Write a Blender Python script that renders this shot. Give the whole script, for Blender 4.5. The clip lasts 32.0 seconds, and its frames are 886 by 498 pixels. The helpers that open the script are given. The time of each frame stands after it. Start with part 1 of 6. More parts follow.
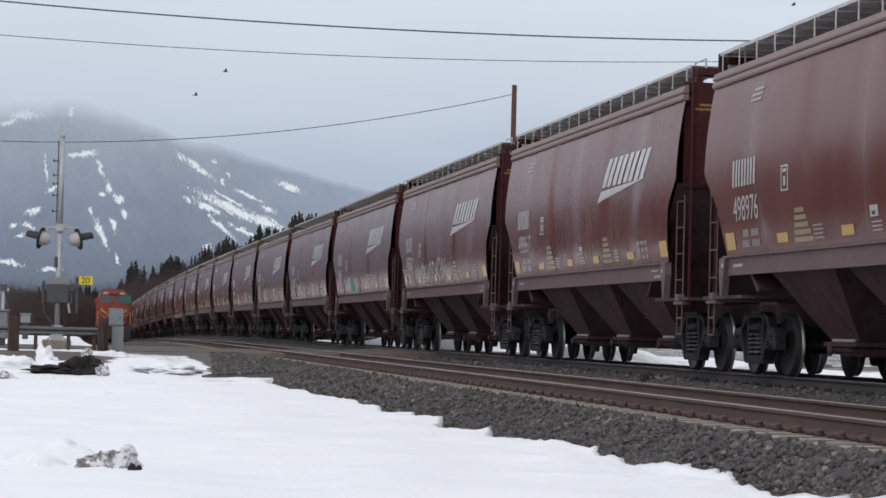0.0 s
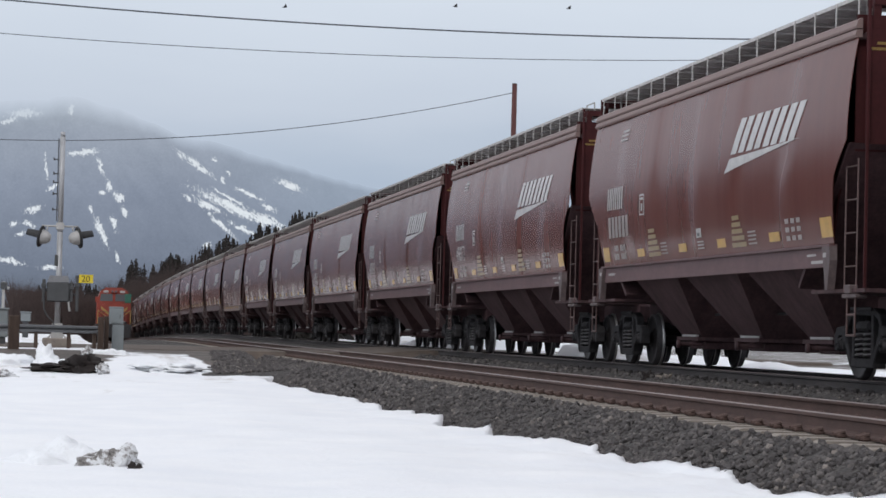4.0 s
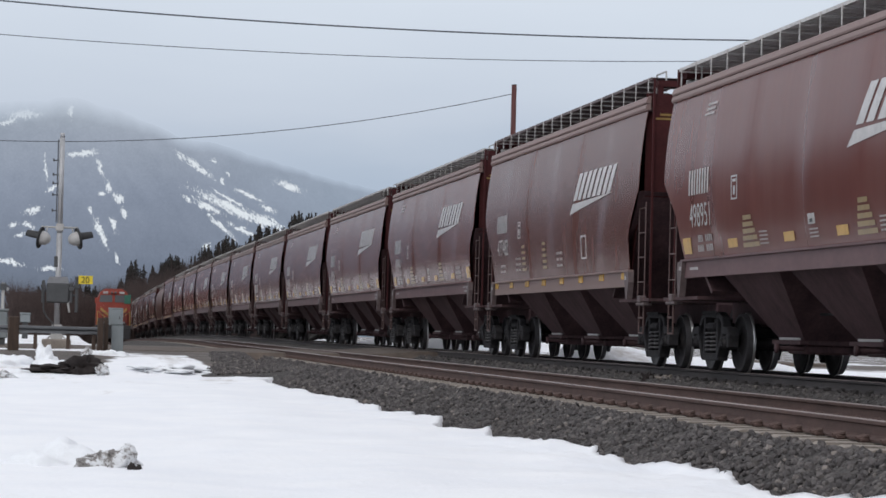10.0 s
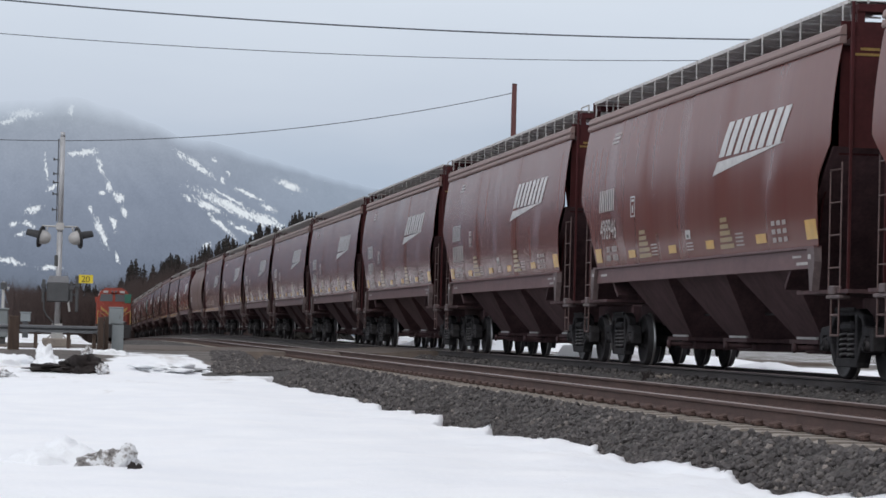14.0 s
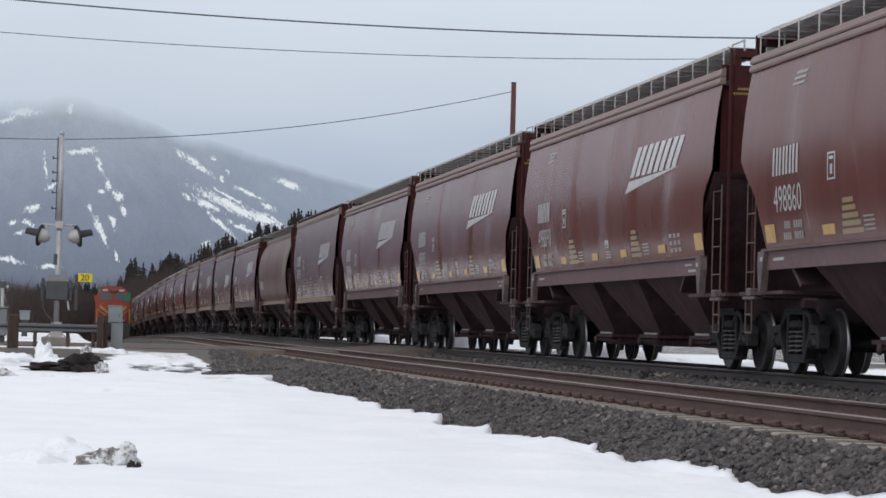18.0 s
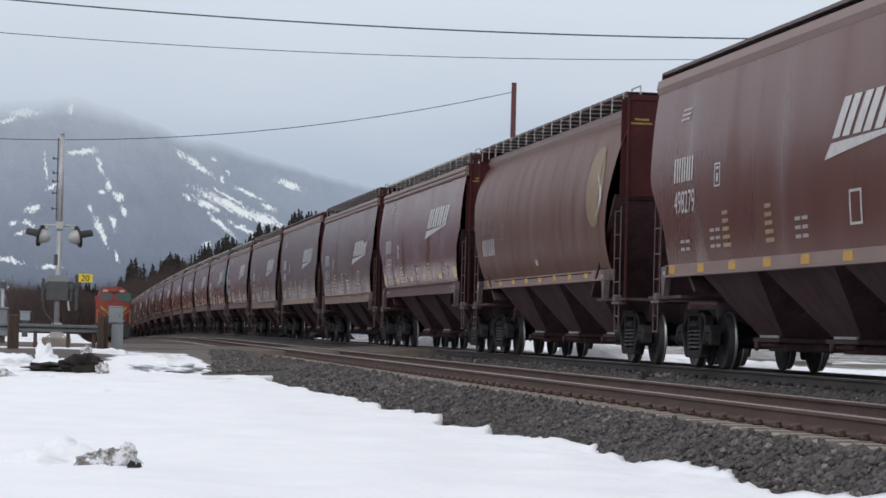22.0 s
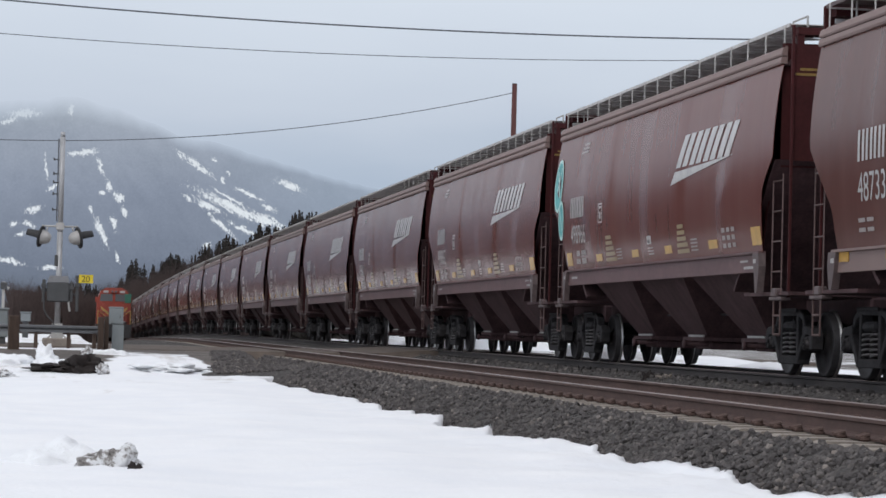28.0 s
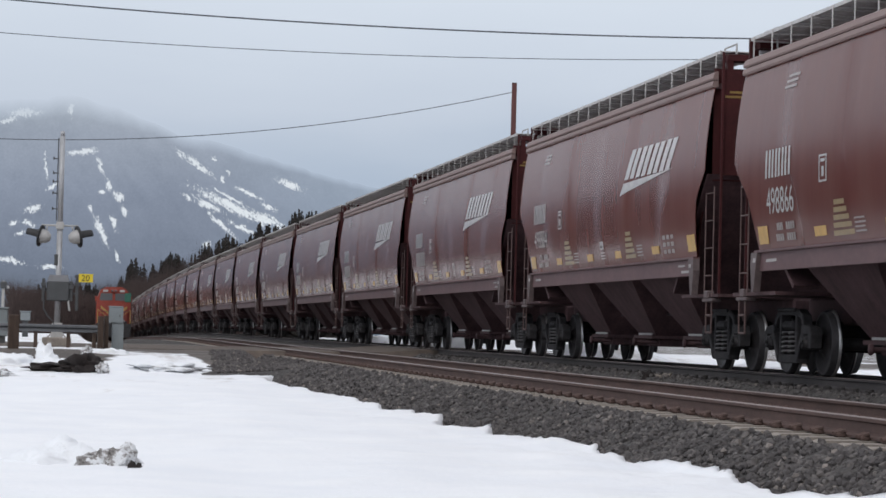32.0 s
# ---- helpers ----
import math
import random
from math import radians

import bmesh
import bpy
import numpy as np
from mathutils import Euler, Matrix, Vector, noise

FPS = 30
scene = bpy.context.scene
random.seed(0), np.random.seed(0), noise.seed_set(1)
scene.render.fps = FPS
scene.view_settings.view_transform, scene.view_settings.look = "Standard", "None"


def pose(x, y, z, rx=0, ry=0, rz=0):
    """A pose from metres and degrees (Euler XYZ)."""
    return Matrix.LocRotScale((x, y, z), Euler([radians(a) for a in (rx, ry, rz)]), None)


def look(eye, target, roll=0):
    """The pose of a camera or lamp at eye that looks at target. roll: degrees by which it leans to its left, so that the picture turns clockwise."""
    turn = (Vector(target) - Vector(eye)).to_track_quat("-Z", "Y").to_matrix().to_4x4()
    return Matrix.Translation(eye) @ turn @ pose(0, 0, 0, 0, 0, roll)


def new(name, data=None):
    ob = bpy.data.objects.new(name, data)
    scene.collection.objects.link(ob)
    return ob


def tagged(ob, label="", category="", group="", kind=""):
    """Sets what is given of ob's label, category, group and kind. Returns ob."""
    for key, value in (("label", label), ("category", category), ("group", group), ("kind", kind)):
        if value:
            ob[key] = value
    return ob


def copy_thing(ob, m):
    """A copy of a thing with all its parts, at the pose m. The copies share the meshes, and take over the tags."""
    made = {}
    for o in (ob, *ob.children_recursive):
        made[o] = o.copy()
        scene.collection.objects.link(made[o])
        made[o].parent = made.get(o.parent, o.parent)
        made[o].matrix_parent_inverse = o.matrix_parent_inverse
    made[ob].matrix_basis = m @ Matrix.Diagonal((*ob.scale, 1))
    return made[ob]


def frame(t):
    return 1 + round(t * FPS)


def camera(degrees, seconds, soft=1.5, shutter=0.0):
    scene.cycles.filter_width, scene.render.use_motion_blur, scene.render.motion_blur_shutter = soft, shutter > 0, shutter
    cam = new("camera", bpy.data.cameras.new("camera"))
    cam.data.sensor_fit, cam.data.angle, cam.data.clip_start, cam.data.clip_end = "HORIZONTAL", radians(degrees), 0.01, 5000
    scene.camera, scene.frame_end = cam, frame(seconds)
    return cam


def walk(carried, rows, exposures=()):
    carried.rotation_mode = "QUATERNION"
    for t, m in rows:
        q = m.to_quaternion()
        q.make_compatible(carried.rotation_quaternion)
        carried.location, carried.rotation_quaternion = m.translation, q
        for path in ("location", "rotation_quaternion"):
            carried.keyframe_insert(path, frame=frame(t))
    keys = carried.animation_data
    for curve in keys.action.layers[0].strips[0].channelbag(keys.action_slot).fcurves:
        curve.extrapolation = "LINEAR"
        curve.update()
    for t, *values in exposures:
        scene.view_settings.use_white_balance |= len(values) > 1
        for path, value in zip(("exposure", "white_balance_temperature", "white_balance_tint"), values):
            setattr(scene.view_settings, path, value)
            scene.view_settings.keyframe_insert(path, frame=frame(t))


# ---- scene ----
# Camera: a long lens on a tripod beside the line, with small shakes (sideways and up, in thousandths of the lens)
FOV = 19.62
cam = camera(FOV, 32.0, soft=1.6)
EYE = Vector((0.0, 0.0, 0.49))
YAW, PITCH, ROLL = 0.15016, 0.03223, 1.4817
SHAKE = [(0, 0, 4), (0.5, 0.1, 1.5), (1, 0.6, 1.8), (1.5, 0.5, 0.6), (2, 0.1, 1.8), (2.5, 0.4, 1.9), (3, 0, -2.6), (3.5, 0.4, 1.6), (5.5, -0.6, -1.7), (6, 0.2, 5.9), (6.5, 0.9, 3.4), (7, -0.6, -0.3), (7.5, -0.1, 5), (8, 0.1, -0.5), (8.5, -0.2, 2.7), (9, -0.1, 0.7), (9.5, 0.9, 0.7), (10, -0.5, 3), (10.5, -0.2, -0.1), (11, 0.2, 4.7), (11.5, -0.7, 1.3), (12, -2.4, 3.3), (12.5, 0.1, 1.1), (13, 0.3, 0.7), (13.5, -0.3, 0.8), (14, 0, 1.5), (14.5, 0, 1.2), (16.5, -0.3, 0), (17, -1.2, 1.4), (17.5, -0.2, -1.3), (18, -1.3, -1), (18.5, -0.6, 1.3), (19, -0.2, 0.9), (19.5, -1.5, 0), (20, -0.5, -1.6), (20.5, -1, 1.3), (21, -0.4, -0.3), (21.5, 0, 0), (22, -0.7, -0.1), (22.5, 0, 1.6), (23, -0.5, -0.1), (23.5, -0.5, -0.1), (24, 0.2, 0.2), (24.5, -0.9, -1.1), (25, 0.2, 0.2), (25.5, 0.2, 0.1), (27.5, 0.4, -0.3), (28, 0.2, 1.3), (28.5, 0.3, 0.4), (29, -0.5, -0.1), (29.5, 0.2, 1.3), (30, 0.2, 1.6), (30.5, -0.1, 0.1), (31, -0.6, 0.1), (31.5, -0.1, 0.3), (32, -0.2, -0.1)]


def cam_pose(dx, dy):
    a, b = YAW - dx / 4534.0, PITCH + dy / 4534.0
    way = Vector((math.sin(a) * math.cos(b), math.cos(a) * math.cos(b), math.sin(b)))
    return look(EYE, EYE + way * 10, ROLL)


walk(cam, [(t, cam_pose(dx, dy)) for t, dx, dy in SHAKE])

# ---- light ----
world = bpy.data.worlds.new("overcast_sky")
scene.world = world
world.use_nodes = True
wn, wl = world.node_tree.nodes, world.node_tree.links
wn.clear()
w_out = wn.new("ShaderNodeOutputWorld")
w_bg = wn.new("ShaderNodeBackground")
w_sky = wn.new("ShaderNodeTexSky")
w_sky.sky_type = "NISHITA"
w_sky.sun_disc = False
w_sky.sun_elevation, w_sky.sun_rotation = radians(38), radians(200)
w_sky.air_density, w_sky.dust_density = 1.0, 3.0
w_co = wn.new("ShaderNodeTexCoord")
w_sep = wn.new("ShaderNodeSeparateXYZ")
w_ramp = wn.new("ShaderNodeValToRGB")
w_noise = wn.new("ShaderNodeTexNoise")
w_noise.inputs["Scale"].default_value, w_noise.inputs["Detail"].default_value = 5.0, 5.0
w_map = wn.new("ShaderNodeMapping")
w_map.inputs["Scale"].default_value = (1.0, 1.0, 4.0)
w_add = wn.new("ShaderNodeMath")
w_add.operation = "MULTIPLY_ADD"
w_add.inputs[1].default_value, w_add.inputs[2].default_value = 0.05, -0.025
w_sum = wn.new("ShaderNodeMath")
w_mul = wn.new("ShaderNodeMixRGB")
w_mul.inputs[0].default_value = 0.93
w_gain = wn.new("ShaderNodeVectorMath")
w_gain.operation = "SCALE"
w_gain.inputs["Scale"].default_value = 0.10
cloud = w_ramp.color_ramp
cloud.elements[0].position, cloud.elements[0].color = 0.0, (0.4, 0.493, 0.62, 1)
cloud.elements[1].position, cloud.elements[1].color = 1.0, (0.83, 0.858, 0.93, 1)
for pos, col in ((0.055, (0.44, 0.523, 0.65)), (0.085, (0.575, 0.641, 0.75)), (0.13, (0.69, 0.755, 0.85)), (0.3, (0.79, 0.828, 0.90))):
    cloud.elements.new(pos).color = (*col, 1)
wl.new(w_co.outputs["Generated"], w_sep.inputs[0])
wl.new(w_co.outputs["Generated"], w_map.inputs[0])
wl.new(w_map.outputs[0], w_noise.inputs["Vector"])
wl.new(w_noise.outputs["Fac"], w_add.inputs[0])
wl.new(w_add.outputs[0], w_sum.inputs[0])
wl.new(w_sep.outputs["Z"], w_sum.inputs[1])
wl.new(w_sum.outputs[0], w_ramp.inputs[0])
wl.new(w_sky.outputs[0], w_gain.inputs[0])
wl.new(w_gain.outputs[0], w_mul.inputs[1])
wl.new(w_ramp.outputs[0], w_mul.inputs[2])
wl.new(w_mul.outputs[0], w_bg.inputs["Color"])
w_bg.inputs["Strength"].default_value = 1.0
wl.new(w_bg.outputs[0], w_out.inputs["Surface"])

sun = new("sun", bpy.data.lights.new("sun", "SUN"))
sun.data.energy, sun.data.angle, sun.data.color = 0.8, radians(25), (1.0, 0.97, 0.93)
sun.matrix_basis = look((0, 0, 100), (55, 100, 0))
scene.view_settings.exposure = 0.0


# ---- materials ----
def material(name, base, rough=0.7, metal=0.0, coat=0.0, spec=0.5):
    m = bpy.data.materials.new(name)
    m.use_nodes = True
    b = m.node_tree.nodes["Principled BSDF"]
    b.inputs["Base Color"].default_value = (*base, 1)
    b.inputs["Roughness"].default_value, b.inputs["Metallic"].default_value = rough, metal
    b.inputs["Coat Weight"].default_value = coat
    b.inputs["Specular IOR Level"].default_value = spec
    return m, b, m.node_tree.nodes, m.node_tree.links


def coords(n, l, scale, kind="Object"):
    co, mp = n.new("ShaderNodeTexCoord"), n.new("ShaderNodeMapping")
    mp.inputs["Scale"].default_value = scale
    l.new(co.outputs[kind], mp.inputs[0])
    return mp.outputs[0]


def noise_tex(n, l, vec, scale, detail=4.0, rough=0.55):
    t = n.new("ShaderNodeTexNoise")
    t.inputs["Scale"].default_value, t.inputs["Detail"].default_value, t.inputs["Roughness"].default_value = scale, detail, rough
    l.new(vec, t.inputs["Vector"])
    return t.outputs["Fac"]


def ramp(n, l, fac, stops):
    r = n.new("ShaderNodeValToRGB")
    e = r.color_ramp.elements
    e[0].position, e[0].color = stops[0][0], (*stops[0][1], 1)
    e[1].position, e[1].color = stops[-1][0], (*stops[-1][1], 1)
    for p, c in stops[1:-1]:
        e.new(p).color = (*c, 1)
    l.new(fac, r.inputs[0])
    return r.outputs[0]


def mix(n, l, fac, a, b, blend="MIX"):
    m = n.new("ShaderNodeMixRGB")
    m.blend_type = blend
    for i, v in enumerate((fac, a, b)):
        if hasattr(v, "is_linked"):
            l.new(v, m.inputs[i])
        elif i == 0:
            m.inputs[0].default_value = v
        else:
            m.inputs[i].default_value = (*v, 1)
    return m.outputs[0]


def bump(n, l, height, b, strength, distance):
    u = n.new("ShaderNodeBump")
    u.inputs["Strength"].default_value, u.inputs["Distance"].default_value = strength, distance
    l.new(height, u.inputs["Height"])
    l.new(u.outputs[0], b.inputs["Normal"])


def simple(name, base, rough=0.7, metal=0.0, vary=0.25, scale=6.0, relief=0.0, stretch=(1, 1, 1), spec=0.5):
    """A surface with two scales of variation round one base colour."""
    m, b, n, l = material(name, base, rough, metal, spec=spec)
    v = coords(n, l, stretch)
    big, small = noise_tex(n, l, v, scale, 3), noise_tex(n, l, v, scale * 7, 5)
    f = mix(n, l, 0.4, big, small)
    lo, hi = [c * (1 - vary) for c in base], [min(1, c * (1 + vary)) for c in base]
    l.new(ramp(n, l, f, [(0.3, lo), (0.7, hi)]), b.inputs["Base Color"])
    if relief:
        bump(n, l, small, b, 0.6, relief)
    return m


def car_paint(name, base, dust, rough=0.33, dents=0.0045, coat=0.0, sheen=0.06):
    """Railcar paint: glossy brown, dust that thickens towards streaks, shallow dents and sheet waves."""
    m, b, n, l = material(name, base, rough, coat=coat, spec=0.45)
    b.inputs["Coat Roughness"].default_value = 0.10
    b.inputs["Sheen Weight"].default_value, b.inputs["Sheen Roughness"].default_value = sheen, 0.45
    b.inputs["Sheen Tint"].default_value = (1.0, 0.80, 0.74, 1)
    b.inputs["Specular Tint"].default_value = (1.0, 0.87, 0.83, 1)
    info = n.new("ShaderNodeObjectInfo")
    co = n.new("ShaderNodeTexCoord")
    shift = n.new("ShaderNodeVectorMath")
    shift.operation = "MULTIPLY_ADD"
    shift.inputs[1].default_value = (0, 37.0, 11.0)
    comb = n.new("ShaderNodeCombineXYZ")
    for i in range(3):
        l.new(info.outputs["Random"], comb.inputs[i])
    l.new(comb.outputs[0], shift.inputs[0])
    l.new(co.outputs["Object"], shift.inputs[2])

    def at(scale):
        mp = n.new("ShaderNodeMapping")
        mp.inputs["Scale"].default_value = scale
        l.new(shift.outputs[0], mp.inputs[0])
        return mp.outputs[0]

    streak = noise_tex(n, l, at((0.3, 2.2, 0.12)), 1.0, 3, 0.5)
    patch = noise_tex(n, l, at((0.5, 0.5, 0.7)), 1.0, 4)
    grime = noise_tex(n, l, at((1, 1, 0.4)), 4.0, 3, 0.5)
    f = mix(n, l, 0.42, streak, patch)
    f = mix(n, l, 0.08, f, grime)
    shade = mix(n, l, info.outputs["Random"], [c * 0.86 for c in base], [min(1, c * 1.12) for c in base])
    col = mix(n, l, ramp(n, l, f, [(0.30, (0, 0, 0)), (0.74, (1, 1, 1))]), shade, dust)
    l.new(col, b.inputs["Base Color"])
    l.new(ramp(n, l, f, [(0.34, (rough - 0.01,) * 3), (0.68, (rough + 0.06,) * 3)]), b.inputs["Roughness"])
    wave = noise_tex(n, l, at((0.2, 0.9, 0.2)), 1.0, 2, 0.4)
    dent = noise_tex(n, l, at((0.5, 2.0, 0.8)), 1.0, 2, 0.5)
    h = mix(n, l, 0.35, wave, dent)
    bump(n, l, h, b, 1.0, dents)
    # a matt film of brake dust over the gloss, thicker in the streaks
    film, over = n.new("ShaderNodeBsdfDiffuse"), n.new("ShaderNodeMixShader")
    film.inputs["Color"].default_value = (*[0.5 * c + 0.5 * g for c, g in zip(dust, (0.26, 0.150, 0.125))], 1)
    l.new(ramp(n, l, f, [(0.34, (0.22,) * 3), (0.70, (0.34,) * 3)]), over.inputs[0])
    l.new(b.outputs[0], over.inputs[1])
    l.new(film.outputs[0], over.inputs[2])
    l.new(over.outputs[0], n["Material Output"].inputs["Surface"])
    return m


M = {}
M["paint"] = car_paint("brown_car_paint", (0.100, 0.0185, 0.0175), (0.128, 0.043, 0.038), 0.17, coat=0.0, sheen=0.025)
M["paint_old"] = car_paint("faded_brown_car_paint", (0.072, 0.0180, 0.0155), (0.094, 0.034, 0.029), 0.20, coat=0.0, sheen=0.02)
M["paint_round"] = car_paint("dusty_brown_car_paint", (0.080, 0.0285, 0.0215), (0.105, 0.046, 0.034), 0.36, sheen=0.02)
M["eave"] = car_paint("dusty_eave_paint", (0.17, 0.118, 0.113), (0.25, 0.19, 0.18), 0.45, 0.01)
M["sill"] = simple("dusty_mauve_sill_paint", (0.135, 0.078, 0.080), 0.55, vary=0.25, scale=2.0, stretch=(1, 0.5, 1), spec=0.35)
M["end"] = simple("dark_red_end_paint", (0.050, 0.0115, 0.0125), 0.7, vary=0.35, scale=2.5, spec=0.2)
M["under"] = simple("dusty_underframe_paint", (0.076, 0.043, 0.046), 0.75, vary=0.45, scale=3.0, stretch=(1, 1, 0.35), spec=0.25)
M["truck"] = simple("grimy_cast_steel", (0.032, 0.030, 0.032), 0.7, vary=0.5, scale=8, relief=0.004, spec=0.15)
M["spring"] = simple("worn_coil_spring_steel", (0.085, 0.080, 0.082), 0.5, 0.2, vary=0.35, scale=12)
M["wheel"] = simple("dark_wheel_steel", (0.038, 0.035, 0.037), 0.55, 0.2, vary=0.45, scale=7, spec=0.25)
M["tread"] = simple("polished_tread_steel", (0.42, 0.41, 0.41), 0.35, 0.8, vary=0.15)
M["grate"] = simple("galvanised_grating", (0.50, 0.48, 0.47), 0.6, 0.1, vary=0.25, scale=9)
M["support"] = simple("dull_grey_bracket", (0.26, 0.23, 0.22), 0.6, 0.2, vary=0.25, scale=9)
M["handrail"] = simple("worn_grab_iron", (0.11, 0.065, 0.06), 0.5, 0.2, vary=0.3, scale=9)
M["white"] = simple("worn_white_lettering", (0.49, 0.465, 0.455), 0.26, vary=0.22, scale=5)
M["faint"] = simple("faded_white_stencil", (0.29, 0.245, 0.235), 0.28, vary=0.3, scale=9)
M["ghost"] = simple("nearly_worn_off_stencil", (0.20, 0.135, 0.115), 0.4, vary=0.3, scale=9)
M["yellow"] = simple("yellow_reflective_tape", (0.54, 0.30, 0.045), 0.26, vary=0.2, scale=6)
M["stencil"] = simple("dull_yellow_stencil", (0.25, 0.165, 0.055), 0.28, vary=0.25, scale=8)
M["pale"] = simple("pale_grey_plate", (0.72, 0.70, 0.69), 0.5, vary=0.15, scale=6)
M["black"] = simple("black_paint", (0.02, 0.02, 0.022), 0.6, vary=0.3)
M["teal"] = simple("teal_spray_paint", (0.10, 0.42, 0.42), 0.5, vary=0.25, scale=5)
M["mint"] = simple("pale_mint_spray_paint", (0.50, 0.72, 0.68), 0.5, vary=0.2, scale=5)
M["grey_spray"] = simple("pale_grey_spray_paint", (0.42, 0.38, 0.36), 0.55, vary=0.25, scale=6)
M["rail_head"] = simple("worn_rail_head", (0.26, 0.20, 0.185), 0.42, 0.6, vary=0.25, scale=4, stretch=(1, 0.1, 1))
M["rail_rust"] = simple("rusty_rail_web", (0.092, 0.055, 0.047), 0.85, vary=0.35, scale=5, relief=0.003, stretch=(1, 0.25, 1))
M["rail_dark"] = simple("dark_rail_web", (0.050, 0.043, 0.043), 0.8, vary=0.35, scale=5, relief=0.003, stretch=(1, 0.25, 1))
M["dark_tie"] = simple("oil_stained_sleeper", (0.060, 0.055, 0.053), 0.9, vary=0.3, scale=6, relief=0.004)
M["concrete_tie"] = simple("weathered_concrete_sleeper", (0.27, 0.235, 0.205), 0.9, vary=0.25, scale=6, relief=0.004)
M["clip"] = simple("rusty_rail_clip", (0.085, 0.052, 0.044), 0.8, vary=0.35, scale=20)
M["dark_clip"] = simple("oil_black_rail_clip", (0.045, 0.04, 0.04), 0.8, vary=0.35, scale=20)
M["platform"] = simple("worn_purple_grey_steel", (0.115, 0.085, 0.085), 0.6, 0.1, vary=0.35, scale=8)
M["galv"] = simple("galvanised_steel", (0.24, 0.24, 0.25), 0.5, 0.4, vary=0.18, scale=5)
M["mast_steel"] = simple("pale_galvanised_mast", (0.40, 0.40, 0.41), 0.5, 0.3, vary=0.15, scale=5)
M["beam"] = simple("dull_guard_rail_steel", (0.105, 0.108, 0.115), 0.5, 0.3, vary=0.2, scale=4)
M["galv_paint"] = simple("silver_painted_steel", (0.40, 0.39, 0.38), 0.55, 0.1, vary=0.18, scale=5)
M["cabinet"] = simple("grey_cabinet_paint", (0.22, 0.245, 0.255), 0.6, vary=0.12, scale=4)
M["dark_box"] = simple("dark_grey_housing", (0.062, 0.064, 0.067), 0.6, vary=0.25, scale=6)
M["wood_post"] = simple("weathered_brown_timber", (0.062, 0.041, 0.031), 0.9, vary=0.35, scale=6, relief=0.01, stretch=(3, 3, 0.5))
M["pole_wood"] = simple("reddish_treated_pole", (0.098, 0.036, 0.034), 0.9, vary=0.3, scale=4, relief=0.01, stretch=(4, 4, 0.3))
M["sign"] = simple("yellow_sign_sheet", (0.72, 0.55, 0.03), 0.45, vary=0.08)
M["wire"] = simple("weathered_cable", (0.09, 0.10, 0.115), 0.7, vary=0.1)
M["loco_orange"] = simple("orange_locomotive_paint", (0.25, 0.042, 0.026), 0.45, vary=0.22, scale=3)
M["loco_black"] = simple("black_locomotive_paint", (0.03, 0.028, 0.03), 0.55, vary=0.3, scale=3)
M["loco_yellow"] = simple("yellow_locomotive_stripe", (0.38, 0.23, 0.07), 0.45, vary=0.2)
M["loco_green"] = simple("dark_green_locomotive_paint", (0.03, 0.13, 0.09), 0.45, vary=0.25)
M["glass"] = material("dark_window_glass", (0.10, 0.105, 0.11), 0.15)[0]
M["bark"] = simple("conifer_bark", (0.07, 0.05, 0.042), 0.95, vary=0.3, scale=5)
M["needle"] = simple("dark_conifer_needles", (0.034, 0.031, 0.029), 0.9, vary=0.35, scale=0.5, spec=0.08)
M["needle_blue"] = simple("blue_green_conifer_needles", (0.040, 0.038, 0.037), 0.9, vary=0.35, scale=0.5, spec=0.08)
M["twig"] = simple("bare_brown_twigs", (0.070, 0.053, 0.050), 0.95, vary=0.35, scale=1.5, spec=0.1)
M["dirt"] = simple("black_wet_dirt", (0.020, 0.0145, 0.0135), 0.9, vary=0.5, scale=3, relief=0.02)
M["bird"] = simple("dark_bird_plumage", (0.045, 0.045, 0.05), 0.8, vary=0.3, scale=20)
for key in ("white", "faint", "yellow", "stencil"):
    M[key].node_tree.nodes["Principled BSDF"].inputs["Sheen Weight"].default_value = 0.12
M["emblem"] = simple("faded_olive_emblem", (0.19, 0.125, 0.065), 0.45, vary=0.25, scale=4)


def ballast_material():
    m, b, n, l = material("grey_ballast", (0.1, 0.09, 0.085), 0.95)
    v = coords(n, l, (1, 1, 1))
    vor = n.new("ShaderNodeTexVoronoi")
    vor.inputs["Scale"].default_value = 17
    l.new(v, vor.inputs["Vector"])
    big = noise_tex(n, l, v, 0.7, 4)
    c = ramp(n, l, vor.outputs["Color"], [(0.1, (0.035, 0.032, 0.032)), (0.6, (0.072, 0.066, 0.064)), (1.0, (0.13, 0.118, 0.112))])
    l.new(mix(n, l, ramp(n, l, big, [(0.35, (0, 0, 0)), (0.75, (0.6,) * 3)]), c, (0.06, 0.05, 0.044)), b.inputs["Base Color"])
    bump(n, l, vor.outputs["Distance"], b, 1.0, 0.05)
    return m


def stone_material():
    m, b, n, l = material("ballast_stone", (0.1, 0.09, 0.085), 0.92)
    g = n.new("ShaderNodeNewGeometry")
    l.new(ramp(n, l, g.outputs["Random Per Island"], [(0.0, (0.048, 0.043, 0.043)), (0.6, (0.094, 0.085, 0.084)), (0.95, (0.138, 0.125, 0.120)), (1.0, (0.24, 0.21, 0.19))]), b.inputs["Base Color"])
    return m


